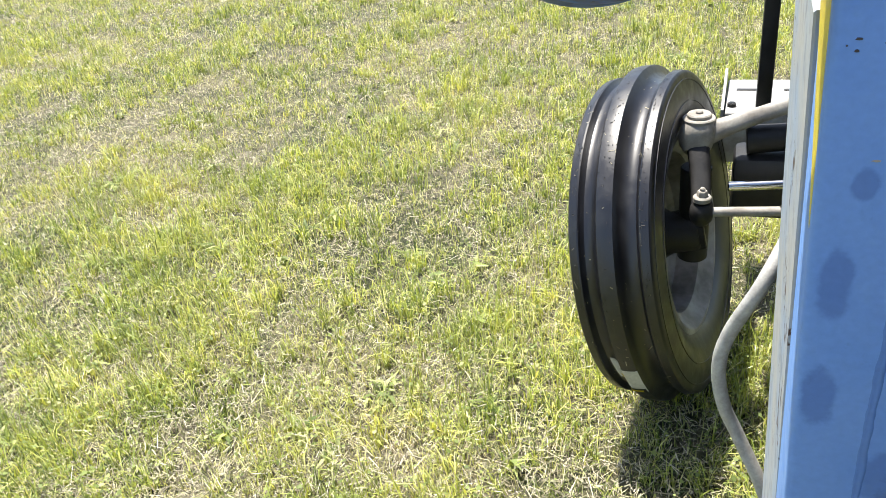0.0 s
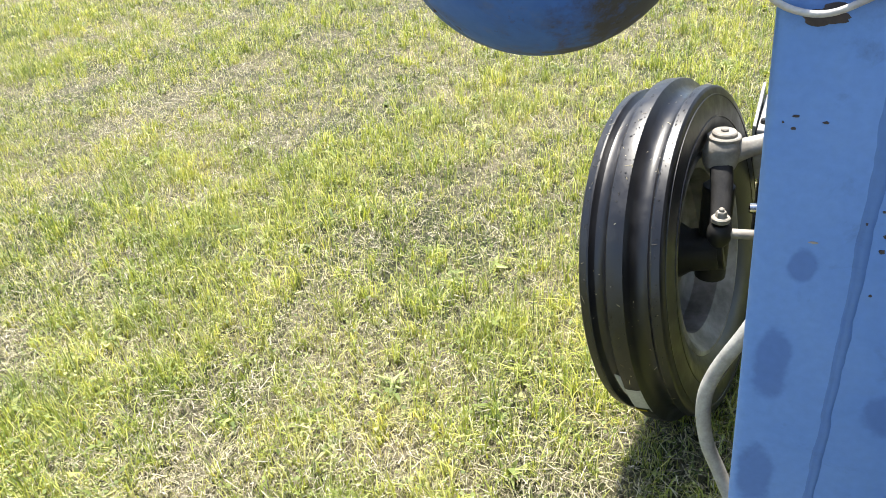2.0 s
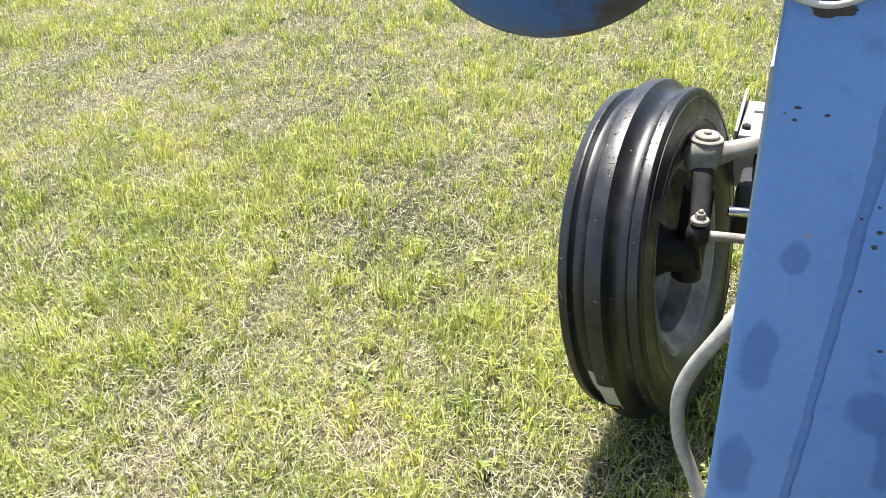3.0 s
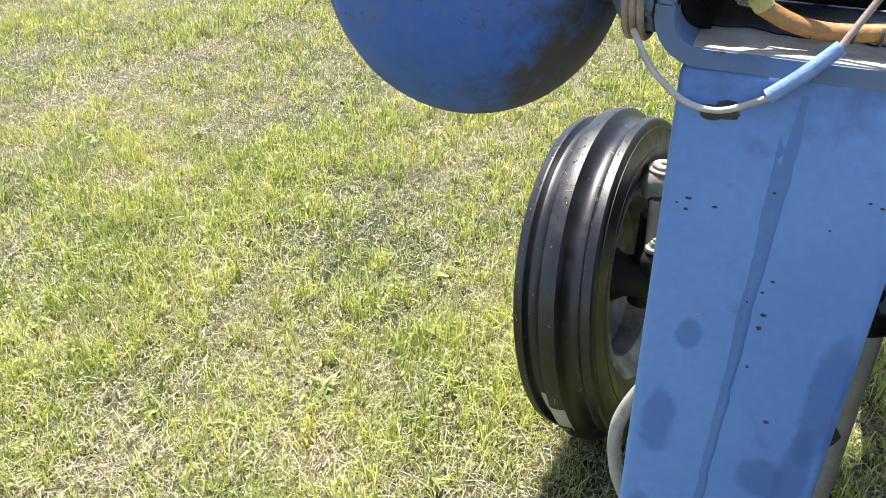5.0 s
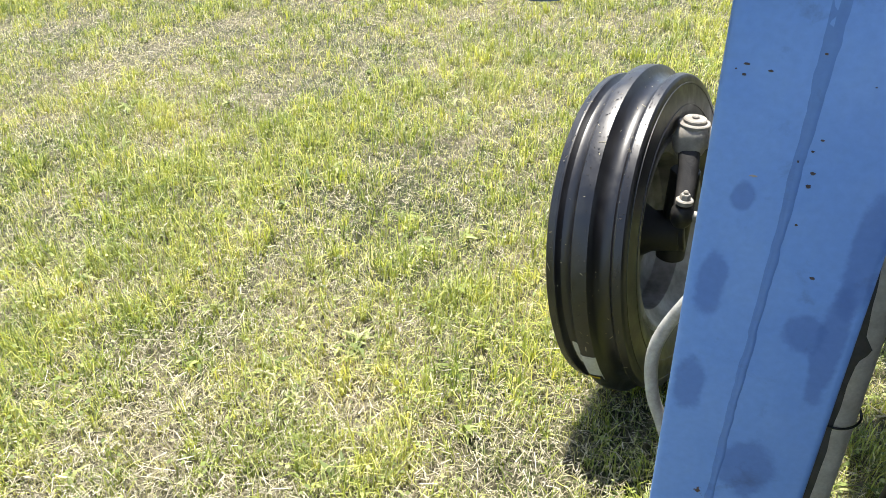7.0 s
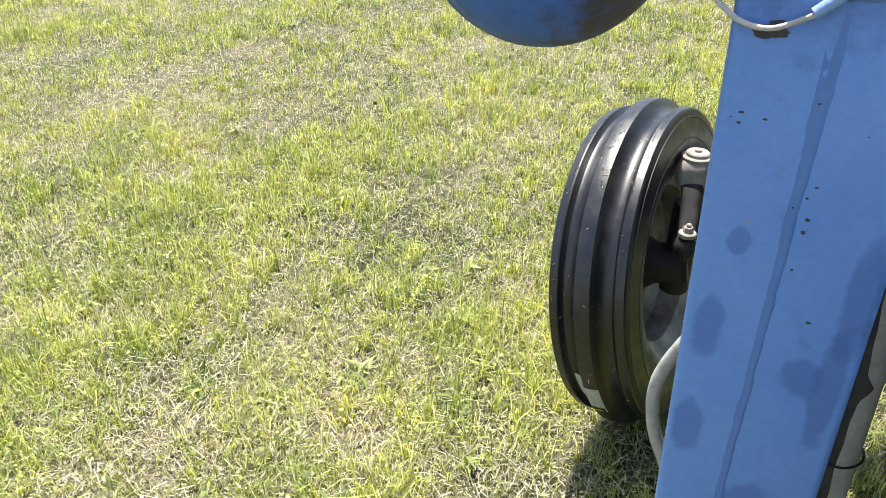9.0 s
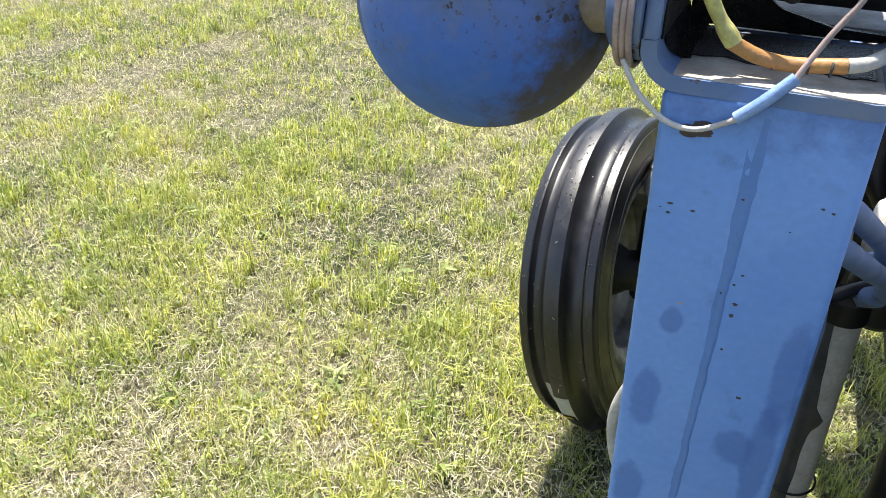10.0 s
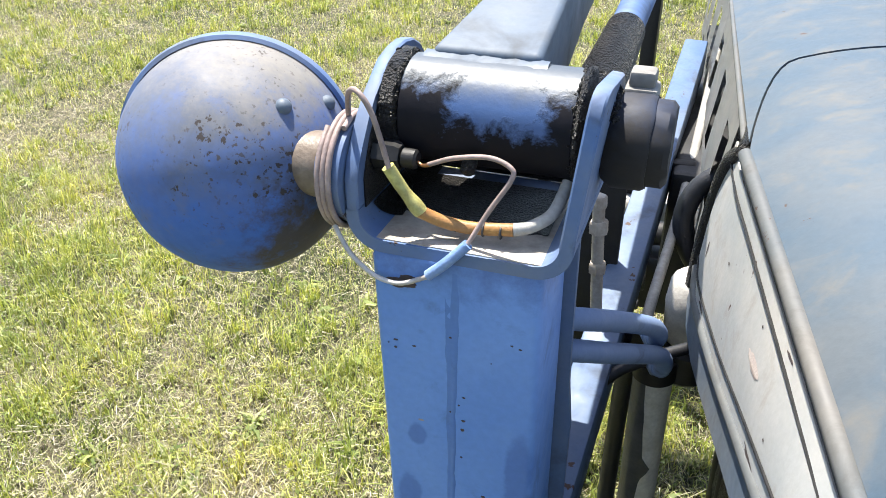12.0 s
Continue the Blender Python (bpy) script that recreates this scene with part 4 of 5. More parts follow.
def lpart(name, bm, mat, label="", size=SIZE):
    ob = part(name, bm, mat, loader, label)
    ob.matrix_parent_inverse = Matrix.Translation((0, -0.05, 0))
    ob.matrix_basis = size
    return ob


LEAN_POST = Matrix.Translation((0, 0, 1.02)) @ Matrix.Rotation(radians(-1.7), 4, "Y") @ Matrix.Translation((0, 0, -1.02))
bm = box(B(), (-0.074, 0.0, -0.30), (0.068, 0.098, 1.022), 0.007, LEAN_POST, seg=3)
for v in bm.verts:
    if v.co.x > 0.0:
        v.co.x -= 0.017 * (1.022 - v.co.z)
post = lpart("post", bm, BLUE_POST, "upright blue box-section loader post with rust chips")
bm = B()
rows = []
for k in range(161):
    z = -0.10 + 1.11 * k / 160
    mid = -0.0042 + 0.0012 * noise.noise(Vector((0, 0, z * 9)))
    half_seam = 0.0040 + 0.0040 * min(1.0, max(0.0, (z - 0.86) / 0.12))
    lo = mid - half_seam - 0.0016 * noise.noise(Vector((1.3, 0, z * 38))) - 0.0008 * noise.noise(Vector((1.3, 0, z * 130)))
    hi = mid + half_seam + 0.0018 * noise.noise(Vector((7.7, 0, z * 34))) + 0.0008 * noise.noise(Vector((9.1, 0, z * 120)))
    fade = min(1.0, max(0.0, (1.0 - z) / 0.12))
    rise = 0.0004 + fade * (0.0009 + 0.0008 * noise.noise(Vector((3.1, 0, z * 75))))
    rows.append([bm.verts.new(Vector((lo + (hi - lo) * s, 0.0003 - rise * (1 - (2 * s - 1) ** 4) * (0.75 + 0.25 * math.cos(9 * s)), z))) for s in (0, 0.06, 0.14, 0.26, 0.4, 0.5, 0.6, 0.74, 0.86, 0.94, 1.0)])
for p, q in zip(rows, rows[1:]):
    for k in range(10):
        bm.faces.new((p[k], p[k + 1], q[k + 1], q[k]))
lpart("weld_seam", bm, BLUE_SEAM, "overpainted weld seam")
UPRIGHT = Matrix(((0, 0, 1, 0), (1, 0, 0, 0), (0, 1, 0, 0), (0, 0, 0, 1)))
FACING = Matrix(((1, 0, 0, 0), (0, 0, -1, 0), (0, 1, 0, 0), (0, 0, 0, 1)))
lpart("gusset", slab(B(), [(0.055, 1.0), (0.078, 1.0), (0.079, 0.91), (0.081, 0.84), (0.086, 0.79), (0.086, -0.25), (0.055, -0.25)], 0.008, Matrix.Translation((0, 0.110, 0)) @ FACING, 0.001), BLUE_BRACE, "blue flange welded along the post, worn at its edge")
# added dark plate that fills the gap behind the post with shade
lpart("gap_shade_plate", box(B(), (-0.008, 0.55, 0.40), (0.075, 0.562, 0.94), 0.003), DARKSTEEL, "added dark plate for the shaded gap behind the post")
lpart("side_plate", slab(B(), [(0.100, -0.30), (0.42, -0.30), (0.42, 0.86), (0.36, 0.93), (0.100, 0.93)], 0.010, Matrix.Translation((0, 0, 0.6)) @ Matrix.Rotation(radians(-2.2), 4, "Y") @ Matrix.Translation((-0.0630, 0, -0.6)) @ UPRIGHT, 0.002), PLATE, "weathered pale gusset plate behind the post")


def blot(name, cx, cz, rx, rz, mat, seed, label="", up=0.0006):
    """A thin stain or bare patch with a ragged edge on the post's face."""
    bm = B()
    ring = []
    for k in range(28):
        a = 2 * math.pi * k / 28
        w = 1 + 0.35 * noise.noise(Vector((math.cos(a) * 1.4 + seed, math.sin(a) * 1.4, seed * 2.3))) + 0.2 * noise.noise(Vector((math.cos(a) * 4 + seed, math.sin(a) * 4, seed)))
        ring.append((cx + rx * w * math.cos(a), cz + rz * w * math.sin(a)))
    m = Matrix(((1, 0, 0, 0), (0, 0, -1, 0), (0, 1, 0, 0), (0, 0, 0, 1)))
    low = [bm.verts.new(m @ Vector((x, z, 0.0002))) for x, z in ring]
    top = [bm.verts.new(m @ Vector((cx + (x - cx) * 0.9, cz + (z - cz) * 0.9, up))) for x, z in ring]
    bm.faces.new(top)
    for k in range(28):
        bm.faces.new((low[k], low[(k + 1) % 28], top[(k + 1) % 28], top[k]))
    return lpart(name, bm, mat, label)


blot("rust_patch", -0.047, 0.993, 0.0125, 0.0048, RUSTY, 1.3, "bare rusty patch")
blot("rust_patch", -0.042, 0.9985, 0.0080, 0.0026, RUSTY, 4.1)
for x, z, rx, rz in ((-0.0544, 0.9344, 0.0027, 0.0013), (-0.0549, 0.9265, 0.0019, 0.0012), (-0.0377, 0.9316, 0.0021, 0.0011), (-0.0055, 0.948, 0.0015, 0.0010), (0.0068, 0.887, 0.0017, 0.0010), (0.0025, 0.8774, 0.0014, 0.0010), (-0.0044, 0.868, 0.0022, 0.0014), (0.0065, 0.8605, 0.0024, 0.0016), (0.0060, 0.850, 0.0022, 0.0019), (0.0053, 0.817, 0.0014, 0.0012), (0.0266, 0.774, 0.0027, 0.0015), (0.0465, 0.952, 0.0016, 0.0010), (0.0535, 0.950, 0.0018, 0.0010), (-0.061, 0.93, 0.0009, 0.0007), (0.030, 0.93, 0.0009, 0.0006)):
    blot("rust_chip", x, z, rx * 0.8, rz * 0.8, RUSTY, x * 90 + z * 31)
blot("paint_scratch", -0.0327, 0.8506, 0.0030, 0.0008, SAND, 2.2, "pale scratch")
lpart("yellow_mark", slab(B(), [(0.014, 0.79), (0.020, 0.79), (0.135, 0.99), (0.013, 0.99)], 0.0003, LEAN_POST @ Matrix.Translation((-0.0742, 0, 0)) @ UPRIGHT), YELLOW, "yellow paint mark")


def build_bracket():
    """A bent U of thick plate with rounded lower corners; the cheeks rise to rounded tops."""
    bm = B()
    t, r, x0, x1, z0, back = 0.011, 0.030, -0.093, 0.089, 1.018, 0.150
    line = [(x0, 1.052)]
    for k in range(9):
        a = math.pi + (math.pi / 2) * k / 8
        line.append((x0 + r + r * math.cos(a), z0 + r + r * math.sin(a)))
    for k in range(9):
        a = 1.5 * math.pi + (math.pi / 2) * k / 8
        line.append((x1 - r + r * math.cos(a), z0 + r + r * math.sin(a)))
    line.append((x1, 1.052))
    rows = []
    for i, (x, z) in enumerate(line):
        d = (Vector(line[min(i + 1, len(line) - 1)]) - Vector(line[max(i - 1, 0)])).normalized()
        xi, zi = x - d.y * t, z + d.x * t
        rows.append([bm.verts.new((x, 0, z)), bm.verts.new((xi, 0, zi)), bm.verts.new((xi, back, zi)), bm.verts.new((x, back, z))])
    for a, b in zip(rows, rows[1:]):
        for k in range(4):
            bm.faces.new((a[k], b[k], b[(k + 1) % 4], a[(k + 1) % 4]))
    bm.faces.new(rows[0])
    bm.faces.new(rows[-1][::-1])
    return bm


CHEEK_L = [(0.0, 1.0515), (0.0, 1.078), (0.008, 1.092), (0.016, 1.103), (0.028, 1.118), (0.042, 1.131), (0.058, 1.143), (0.074, 1.151), (0.092, 1.157), (0.110, 1.158), (0.128, 1.155), (0.144, 1.147), (0.157, 1.134), (0.164, 1.118), (0.166, 1.100), (0.166, 1.0515)]
CHEEK_R = [(-0.0008, 1.047), (-0.0008, 1.150), (0.004, 1.160), (0.012, 1.165), (0.026, 1.164), (0.110, 1.150), (0.145, 1.130), (0.155, 1.105), (0.155, 1.047)]
FLARE = Matrix.Translation((0.0775, 0, 1.050)) @ Matrix.Rotation(radians(6), 4, "Y") @ Matrix.Translation((0, 0, -1.050))
lpart("cheek", slab(B(), CHEEK_L, 0.011, Matrix.Translation((-0.093, 0, 0)) @ UPRIGHT, 0.0016), BLUE_EDGE, "round-topped bracket cheek")
lpart("cheek", slab(B(), CHEEK_R, 0.011, FLARE @ UPRIGHT, 0.0016), BLUE_EDGE)
bracket = lpart("pivot_bracket", build_bracket(), BLUE_EDGE, "bent blue plate bracket with rounded corners")
# greasy inner faces
lpart("bracket_floor", slab(B(), [(-0.069, 0.002), (0.069, 0.002), (0.069, 0.13), (-0.069, 0.13)], 0.0012, Matrix.Translation((0, 0, 1.0288))), SAND, "dusty bare bracket floor")
PIV = Vector((0, 0.085, 1.112))
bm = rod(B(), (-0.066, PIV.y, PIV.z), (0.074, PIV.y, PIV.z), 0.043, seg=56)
lpart("pivot_tube", bm, TUBE, "greasy blue pivot tube, black underneath, its lit top painted pale")


def grease_clumps(x0, x1, radius, seed, count, size, low, high):
    """Dried grease pressed out round the tube in small ragged lumps."""
    rng = random.Random(seed)
    bm = B()
    for k in range(count):
        a = radians(rng.uniform(low, high))
        c = Vector((rng.uniform(x0, x1), PIV.y + radius * math.cos(a), PIV.z + radius * math.sin(a)))
        s = size * rng.uniform(0.5, 1.3)
        made = bmesh.ops.create_icosphere(bm, subdivisions=1, radius=s, matrix=Matrix.Translation(c) @ Matrix.Rotation(rng.uniform(0, 6), 4, "X") @ Matrix.Diagonal((rng.uniform(0.5, 1), rng.uniform(0.7, 1.8), rng.uniform(0.5, 1), 1)))
        for v in made["verts"]:
            v.co += 0.35 * s * noise.noise_vector(v.co * 240)
    return bm


for x0, x1 in ((-0.0815, -0.066), (0.0725, 0.0785)):
    bm = lathe(B(), [(0, 0), (0.041, 0), (0.045, 0.002), (0.0455, x1 - x0 - 0.002), (0.042, x1 - x0), (0, x1 - x0)], turned((x0, PIV.y, PIV.z)), 72)
    for v in bm.verts:
        v.co += Vector((0.001, 0.0030, 0.0030)) * noise.noise(v.co * 170)
    lpart("grease_ring", bm, GREASE_AND_SHADE, "thick black grease")
tagged(lpart("grease_lump", grease_clumps(-0.080, -0.0655, 0.0425, 3, 190, 0.0024, 60, 235), GREASE_AND_SHADE), kind="stuff")
tagged(lpart("grease_lump", grease_clumps(0.0705, 0.0775, 0.0420, 4, 130, 0.0022, 50, 235), GREASE_AND_SHADE), kind="stuff")
bm = lathe(B(), [(0, 0.0), (0.033, 0.0), (0.0385, 0.008), (0.038, 0.032), (0.036, 0.035), (0.0345, 0.035), (0.034, 0.046), (0.030, 0.050), (0, 0.051)], turned((0.092, PIV.y + 0.01, PIV.z - 0.012)), 48)
for v in bm.verts:
    v.co += 0.0014 * noise.noise_vector(v.co * 60)
lpart("pin_boss", bm, BOSS, "greasy pivot pin end, dirty and black")
bm = box(B(), (0.100, 0.096, 1.128), (0.126, 0.126, 1.141), 0.003)
box(bm, (0.103, 0.100, 1.140), (0.123, 0.121, 1.153), 0.003)
lpart("pin_bolt", bm, GREYSTEEL, "greasy square bolt")
tagged(lpart("grease_lump", grease_clumps(0.094, 0.102, 0.032, 8, 50, 0.0022, 95, 150), GREASE_AND_SHADE), kind="stuff")
# grease smeared over the cheeks' inner faces; the floor's shaded back painted black
inner = [(0.012, 1.050), (0.012, 1.074), (0.017, 1.086), (0.028, 1.105), (0.046, 1.124), (0.066, 1.139), (0.090, 1.149), (0.112, 1.151), (0.134, 1.145), (0.150, 1.131), (0.160, 1.106), (0.160, 1.050)]
lpart("black_smear", slab(B(), inner, 0.0012, Matrix.Translation((-0.0818, 0, 0)) @ UPRIGHT), GREASE_AND_SHADE)
lpart("black_smear", slab(B(), [(0.045, 1.056), (0.030, 1.10), (0.040, 1.145), (0.110, 1.140), (0.145, 1.105), (0.145, 1.056)], 0.0012, FLARE @ Matrix.Translation((-0.0014, 0, 0)) @ UPRIGHT), GREASE_AND_SHADE)
bm = B()
ring = []
for k in range(60):
    x = -0.064 + 0.124 * k / 59
    ring.append((x, 0.050 + 0.010 * noise.noise(Vector((x * 30, 0.3, 0))) + 0.005 * noise.noise(Vector((x * 110, 4.3, 0)))))
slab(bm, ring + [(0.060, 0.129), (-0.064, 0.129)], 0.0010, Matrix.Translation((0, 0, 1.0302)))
lpart("floor_shade", bm, GREASE_AND_SHADE)
# black skin over the left fillet, starting behind the floor's front strip
bm = B()
rows = []
for k in range(9):
    a = math.pi + (math.pi / 2) * k / 8
    rows.append([bm.verts.new((-0.063 + 0.0178 * math.cos(a), y, 1.048 + 0.0178 * math.sin(a))) for y in (0.026 + 0.0022 * k, 0.08, 0.149)])
for p, q in zip(rows, rows[1:]):
    for k in range(2):
        bm.faces.new((p[k], p[k + 1], q[k + 1], q[k]))
bmesh.ops.solidify(bm, geom=bm.faces[:], thickness=0.0006)
lpart("black_smear", bm, GREASE_AND_SHADE)
# added black plate: closes the bracket's back and stands in for shade
lpart("rear_shade", slab(B(), [(-0.080, 1.030), (0.078, 1.030), (0.078, 1.036), (0.03, 1.038), (-0.01, 1.048), (-0.035, 1.066), (-0.080, 1.098)], 0.006, Matrix.Translation((0, 0.150, 0)) @ Matrix(((1, 0, 0, 0), (0, 0, 1, 0), (0, 1, 0, 0), (0, 0, 0, 1)))), GREASE_AND_SHADE, "added black plate for the shade behind the tube")
# arm, a box beam that rises forward from the tube
ARM = Matrix.Translation((-0.008, 0.095, 1.122)) @ Matrix.Rotation(radians(11), 4, "X")
bm = B()
rings = []
for y, x0, x1 in ((0.0, -0.044, 0.046), (0.10, -0.032, 0.042), (0.24, -0.022, 0.036), (0.95, -0.020, 0.034)):
    rings.append([bm.verts.new(ARM @ Vector(p)) for p in ((x0, y, -0.045), (x1, y, -0.045), (x1, y, 0.040), (x0, y, 0.040))])
for p, q in zip(rings, rings[1:]):
    for k in range(4):
        bm.faces.new((p[k], p[(k + 1) % 4], q[(k + 1) % 4], q[k]))
bm.faces.new(rings[0][::-1])
bm.faces.new(rings[-1])
bmesh.ops.recalc_face_normals(bm, faces=bm.faces[:])
edges = [ed for ed in bm.edges if len(ed.link_faces) == 2 and ed.calc_face_angle(0) > 0.9]
bmesh.ops.bevel(bm, geom=edges, offset=0.006, segments=3, profile=0.5, affect="EDGES", clamp_overlap=True)
lpart("lift_arm", bm, BLUE_ARM, "faded blue box-section lift arm")
bm = B()
rows = []
for k in range(61):
    x = -0.058 + 0.102 * k / 60
    c = Vector((x, 0.086 + 0.003 * noise.noise(Vector((x * 35, 0.4, 0))), 1.1525))
    w = 0.0105 + 0.0035 * noise.noise(Vector((x * 50, 5.0, 0)))
    h = 0.0042 + 0.0016 * noise.noise(Vector((x * 90, 2.0, 0)))
    rows.append([bm.verts.new(c + Vector((0, w * math.cos(math.pi * a / 8), h * math.sin(math.pi * a / 8) + 0.25 * w * math.cos(math.pi * a / 8) + 0.0006 * noise.noise(Vector((x * 200, a, 0)))))) for a in range(9)])
for p, q in zip(rows, rows[1:]):
    for k in range(8):
        bm.faces.new((p[k], p[k + 1], q[k + 1], q[k]))
bmesh.ops.recalc_face_normals(bm, faces=bm.faces[:])
lpart("arm_weld", bm, BLUE_ARM, "rough dark weld between the arm and the tube")
# rubber boot of the lift ram beside the arm
bm = lathe(B(), [(0, 0), (0.022, 0.0), (0.025, 0.004), (0.025, 0.020), (0.0215, 0.023), (0.024, 0.027), (0.0205, 0.10), (0.019, 0.14), (0, 0.14)], along((0.069, 0.150, 1.100), (0.077, 0.300, 1.140)), 32)
lpart("ram_boot", bm, GREASE_AND_SHADE, "dusty dark rubber boot of the lift ram")
lpart("lift_ram", rod(B(), (0.076, 0.280, 1.135), (0.096, 0.70, 1.238), 0.0165, seg=24), BLUE_EDGE, "blue lift ram tube")
# grease nipple and cable gland under the tube
bm = rod(B(), (-0.005, 0.048, 1.088), (-0.005, 0.036, 1.080), 0.006)
lpart("grease_nipple", bm, GREASE_AND_SHADE)
lpart("rear_plate", box(B(), (-0.063, 0.300, 0.900), (0.046, 0.310, 1.020), 0.002), PALE, "pale plate behind the pivot bracket")
lpart("shelf_plate", box(B(), (-0.035, 0.160, 1.031), (0.078, 0.330, 1.038), 0.001), GREYSTEEL, "dusty grey shelf plate behind the pivot")
lpart("plate_rib", box(B(), (0.000, 0.285, 0.905), (0.012, 0.301, 1.018), 0.001), DARKSTEEL)
# brace that runs forward from the post
bm = box(B(), (-0.026, 0.0, -0.045), (0.024, 1.22, 0.040), 0.005, Matrix.Translation((0.066, 0.14, 0.600)) @ Matrix.Rotation(radians(10.5), 4, "X") @ Matrix.Rotation(radians(-2.6), 4, "Z"))
lpart("brace", bm, BLUE_BRACE, "light blue steel brace bar")
# pale guard box ahead of the wheel
lpart("front_guard", box(B(), (-0.125, 1.16, 0.34), (0.27, 1.38, 0.455), 0.005), GUARD, "weathered grey steel guard box with slots", size=Matrix.Identity(4))
for x in (-0.105, -0.005, 0.095):
    lpart("guard_slot", box(B(), (x, 1.30, 0.4540), (x + 0.050, 1.312, 0.4562), 0.0005), DARKSTEEL, size=Matrix.Identity(4))
lpart("guard_flange", slab(B(), [(1.15, 0.33), (1.385, 0.33), (1.39, 0.478), (1.33, 0.478), (1.16, 0.462)], 0.006, Matrix.Translation((-0.133, 0, 0)) @ UPRIGHT), GUARD, size=Matrix.Identity(4))
lpart("guard_bolt", rod(B(), (-0.112, 1.20, 0.453), (-0.112, 1.20, 0.464), 0.009), GREASE_AND_SHADE, size=Matrix.Identity(4))
# dark cross frame far ahead
bm = box(B(), (-0.02, 1.62, 0.875), (0.150, 1.70, 0.96), 0.006)
lpart("cross_tube", bm, DARKSTEEL, "dark steel cross tube", size=Matrix.Identity(4))
bm = box(B(), (-0.064, 1.18, 0.455), (-0.034, 1.23, 0.96), 0.004)
lpart("upright", bm, DARKSTEEL, size=Matrix.Identity(4))

# ---- work lamp ----
LAMP = Vector((-0.227, 0.061, 1.052))
lamp = thing("work_lamp", "round blue work lamp with rust spots beside the loader post", "lamp", tuple(LAMP), size=SIZE)
TILT_LAMP = Vector((-0.36, 0.91, -0.06)).to_track_quat("Z", "Y").to_matrix().to_4x4()
R = 0.103
prof = [(0, -R)] + [(R * math.sin(radians(a)), -R * math.cos(radians(a))) for a in range(6, 92, 6)] + [(R, 0.012), (R - 0.003, 0.012), (R - 0.003, 0.0)] + [((R - 0.003) * math.sin(radians(a)), -(R - 0.003) * math.cos(radians(a))) for a in range(84, 5, -12)] + [(0, -R + 0.003)]
part("shell", lathe(B(), prof, TILT_LAMP, 64), BLUE_LAMP, lamp, "blue enamelled shell, rusty, greyer on top, brown and dark below")
ring = [(R + 0.001, 0.004), (R + 0.0045, 0.006), (R + 0.0055, 0.012), (R + 0.0045, 0.020), (R - 0.004, 0.024), (R - 0.010, 0.022), (R - 0.010, 0.018), (R - 0.004, 0.018), (R + 0.001, 0.015)]
part("rim_ring", lathe(B(), ring, TILT_LAMP, 64, True), BLUE_EDGE, lamp, "blue lens ring")
part("lens", lathe(B(), [(0, 0.030), (0.05, 0.027), (0.09, 0.020), (0.095, 0.018), (0.09, 0.016), (0.05, 0.023), (0, 0.026)], TILT_LAMP, 48), GLASS, lamp)
for p in ((-0.170, 0.035, 1.106), (-0.138, 0.078, 1.110)):
    d = (Vector(p) - LAMP).normalized()
    part("rivet", lathe(B(), [(0, 0.0065), (0.0035, 0.006), (0.0065, 0.003), (0.0072, -0.002)], along(LAMP + d * (R - 0.001), LAMP + d * (R + 0.02)), 20), BLUE_ARM, lamp)
for q in list(lamp.children):
    if q.name.startswith("rivet"):
        q.matrix_parent_inverse = Matrix.Translation(-LAMP)
bm = lathe(B(), [(0.0355, -0.006), (0.034, -0.002), (0.0295, 0.001), (0.0290, 0.012), (0.0275, 0.030), (0.027, 0.050), (0, 0.050)], along((-0.166, 0.036, 1.068), (-0.110, 0.034, 1.072)), 36)
nk = part("neck", bm, NECK, lamp, "worn brownish mounting neck")
nk.matrix_parent_inverse = Matrix.Translation(-LAMP)
bm = lathe(B(), [(0, 0), (0.030, 0.0), (0.036, 0.004), (0.042, 0.010), (0.043, 0.027), (0, 0.027)], along((-0.121, 0.034, 1.071), (-0.093, 0.034, 1.071)), 36)
nk = part("mount_cup", bm, BLUE_EDGE, lamp)
nk.matrix_parent_inverse = Matrix.Translation(-LAMP)

# ---- cable ----
cable = thing("lamp_cable", "grimy lamp cable with crimped joints hanging on the bracket", "cable", (-0.09, 0.03, 1.03), size=SIZE)


def cpart(name, bm, mat, label=""):
    ob = part(name, bm, mat, cable, label)
    ob.matrix_parent_inverse = Matrix.Translation((0.09, -0.03, -1.03))
    return ob


bm = B()
coil = []
for k in range(43):
    a = 2 * math.pi * k / 14 + 2.0
    coil.append((-0.1105 + 0.0135 * k / 43, 0.034 + 0.0455 * math.cos(a), 1.071 + 0.0465 * math.sin(a)))
hose(bm, coil, 0.0024, 12, 4)
cpart("coil", bm, WIREPINK, "coil of pale wire wound on the lamp mount")
line = [(-0.104, 0.0, 1.036), (-0.093, -0.004, 1.020), (-0.083, -0.006, 1.010), (-0.066, -0.007, 0.999), (-0.045, -0.007, 0.997), (-0.020, -0.007, 1.009)]
cpart("lower_wire", hose(B(), line, 0.0020, 14), WIREWHITE)
cpart("blue_sleeve", hose(B(), [(-0.022, -0.007, 1.009), (-0.008, -0.006, 1.022), (0.009, -0.002, 1.040)], 0.0044, 16), SLEEVEBLUE, "blue heat-shrink joint")
line = [(0.008, -0.002, 1.039), (0.022, 0.008, 1.066), (0.036, 0.014, 1.090), (0.035, 0.016, 1.099), (0.017, 0.020, 1.103), (-0.012, 0.026, 1.096), (-0.034, 0.030, 1.086)]
cpart("upper_wire", hose(B(), line, 0.0020, 14), WIREPINK)
line = [(-0.100, 0.030, 1.118), (-0.090, 0.012, 1.143), (-0.078, 0.002, 1.149), (-0.066, 0.0, 1.133), (-0.056, 0.004, 1.090)]
cpart("left_wire", hose(B(), line, 0.0022, 14), WIREPINK)
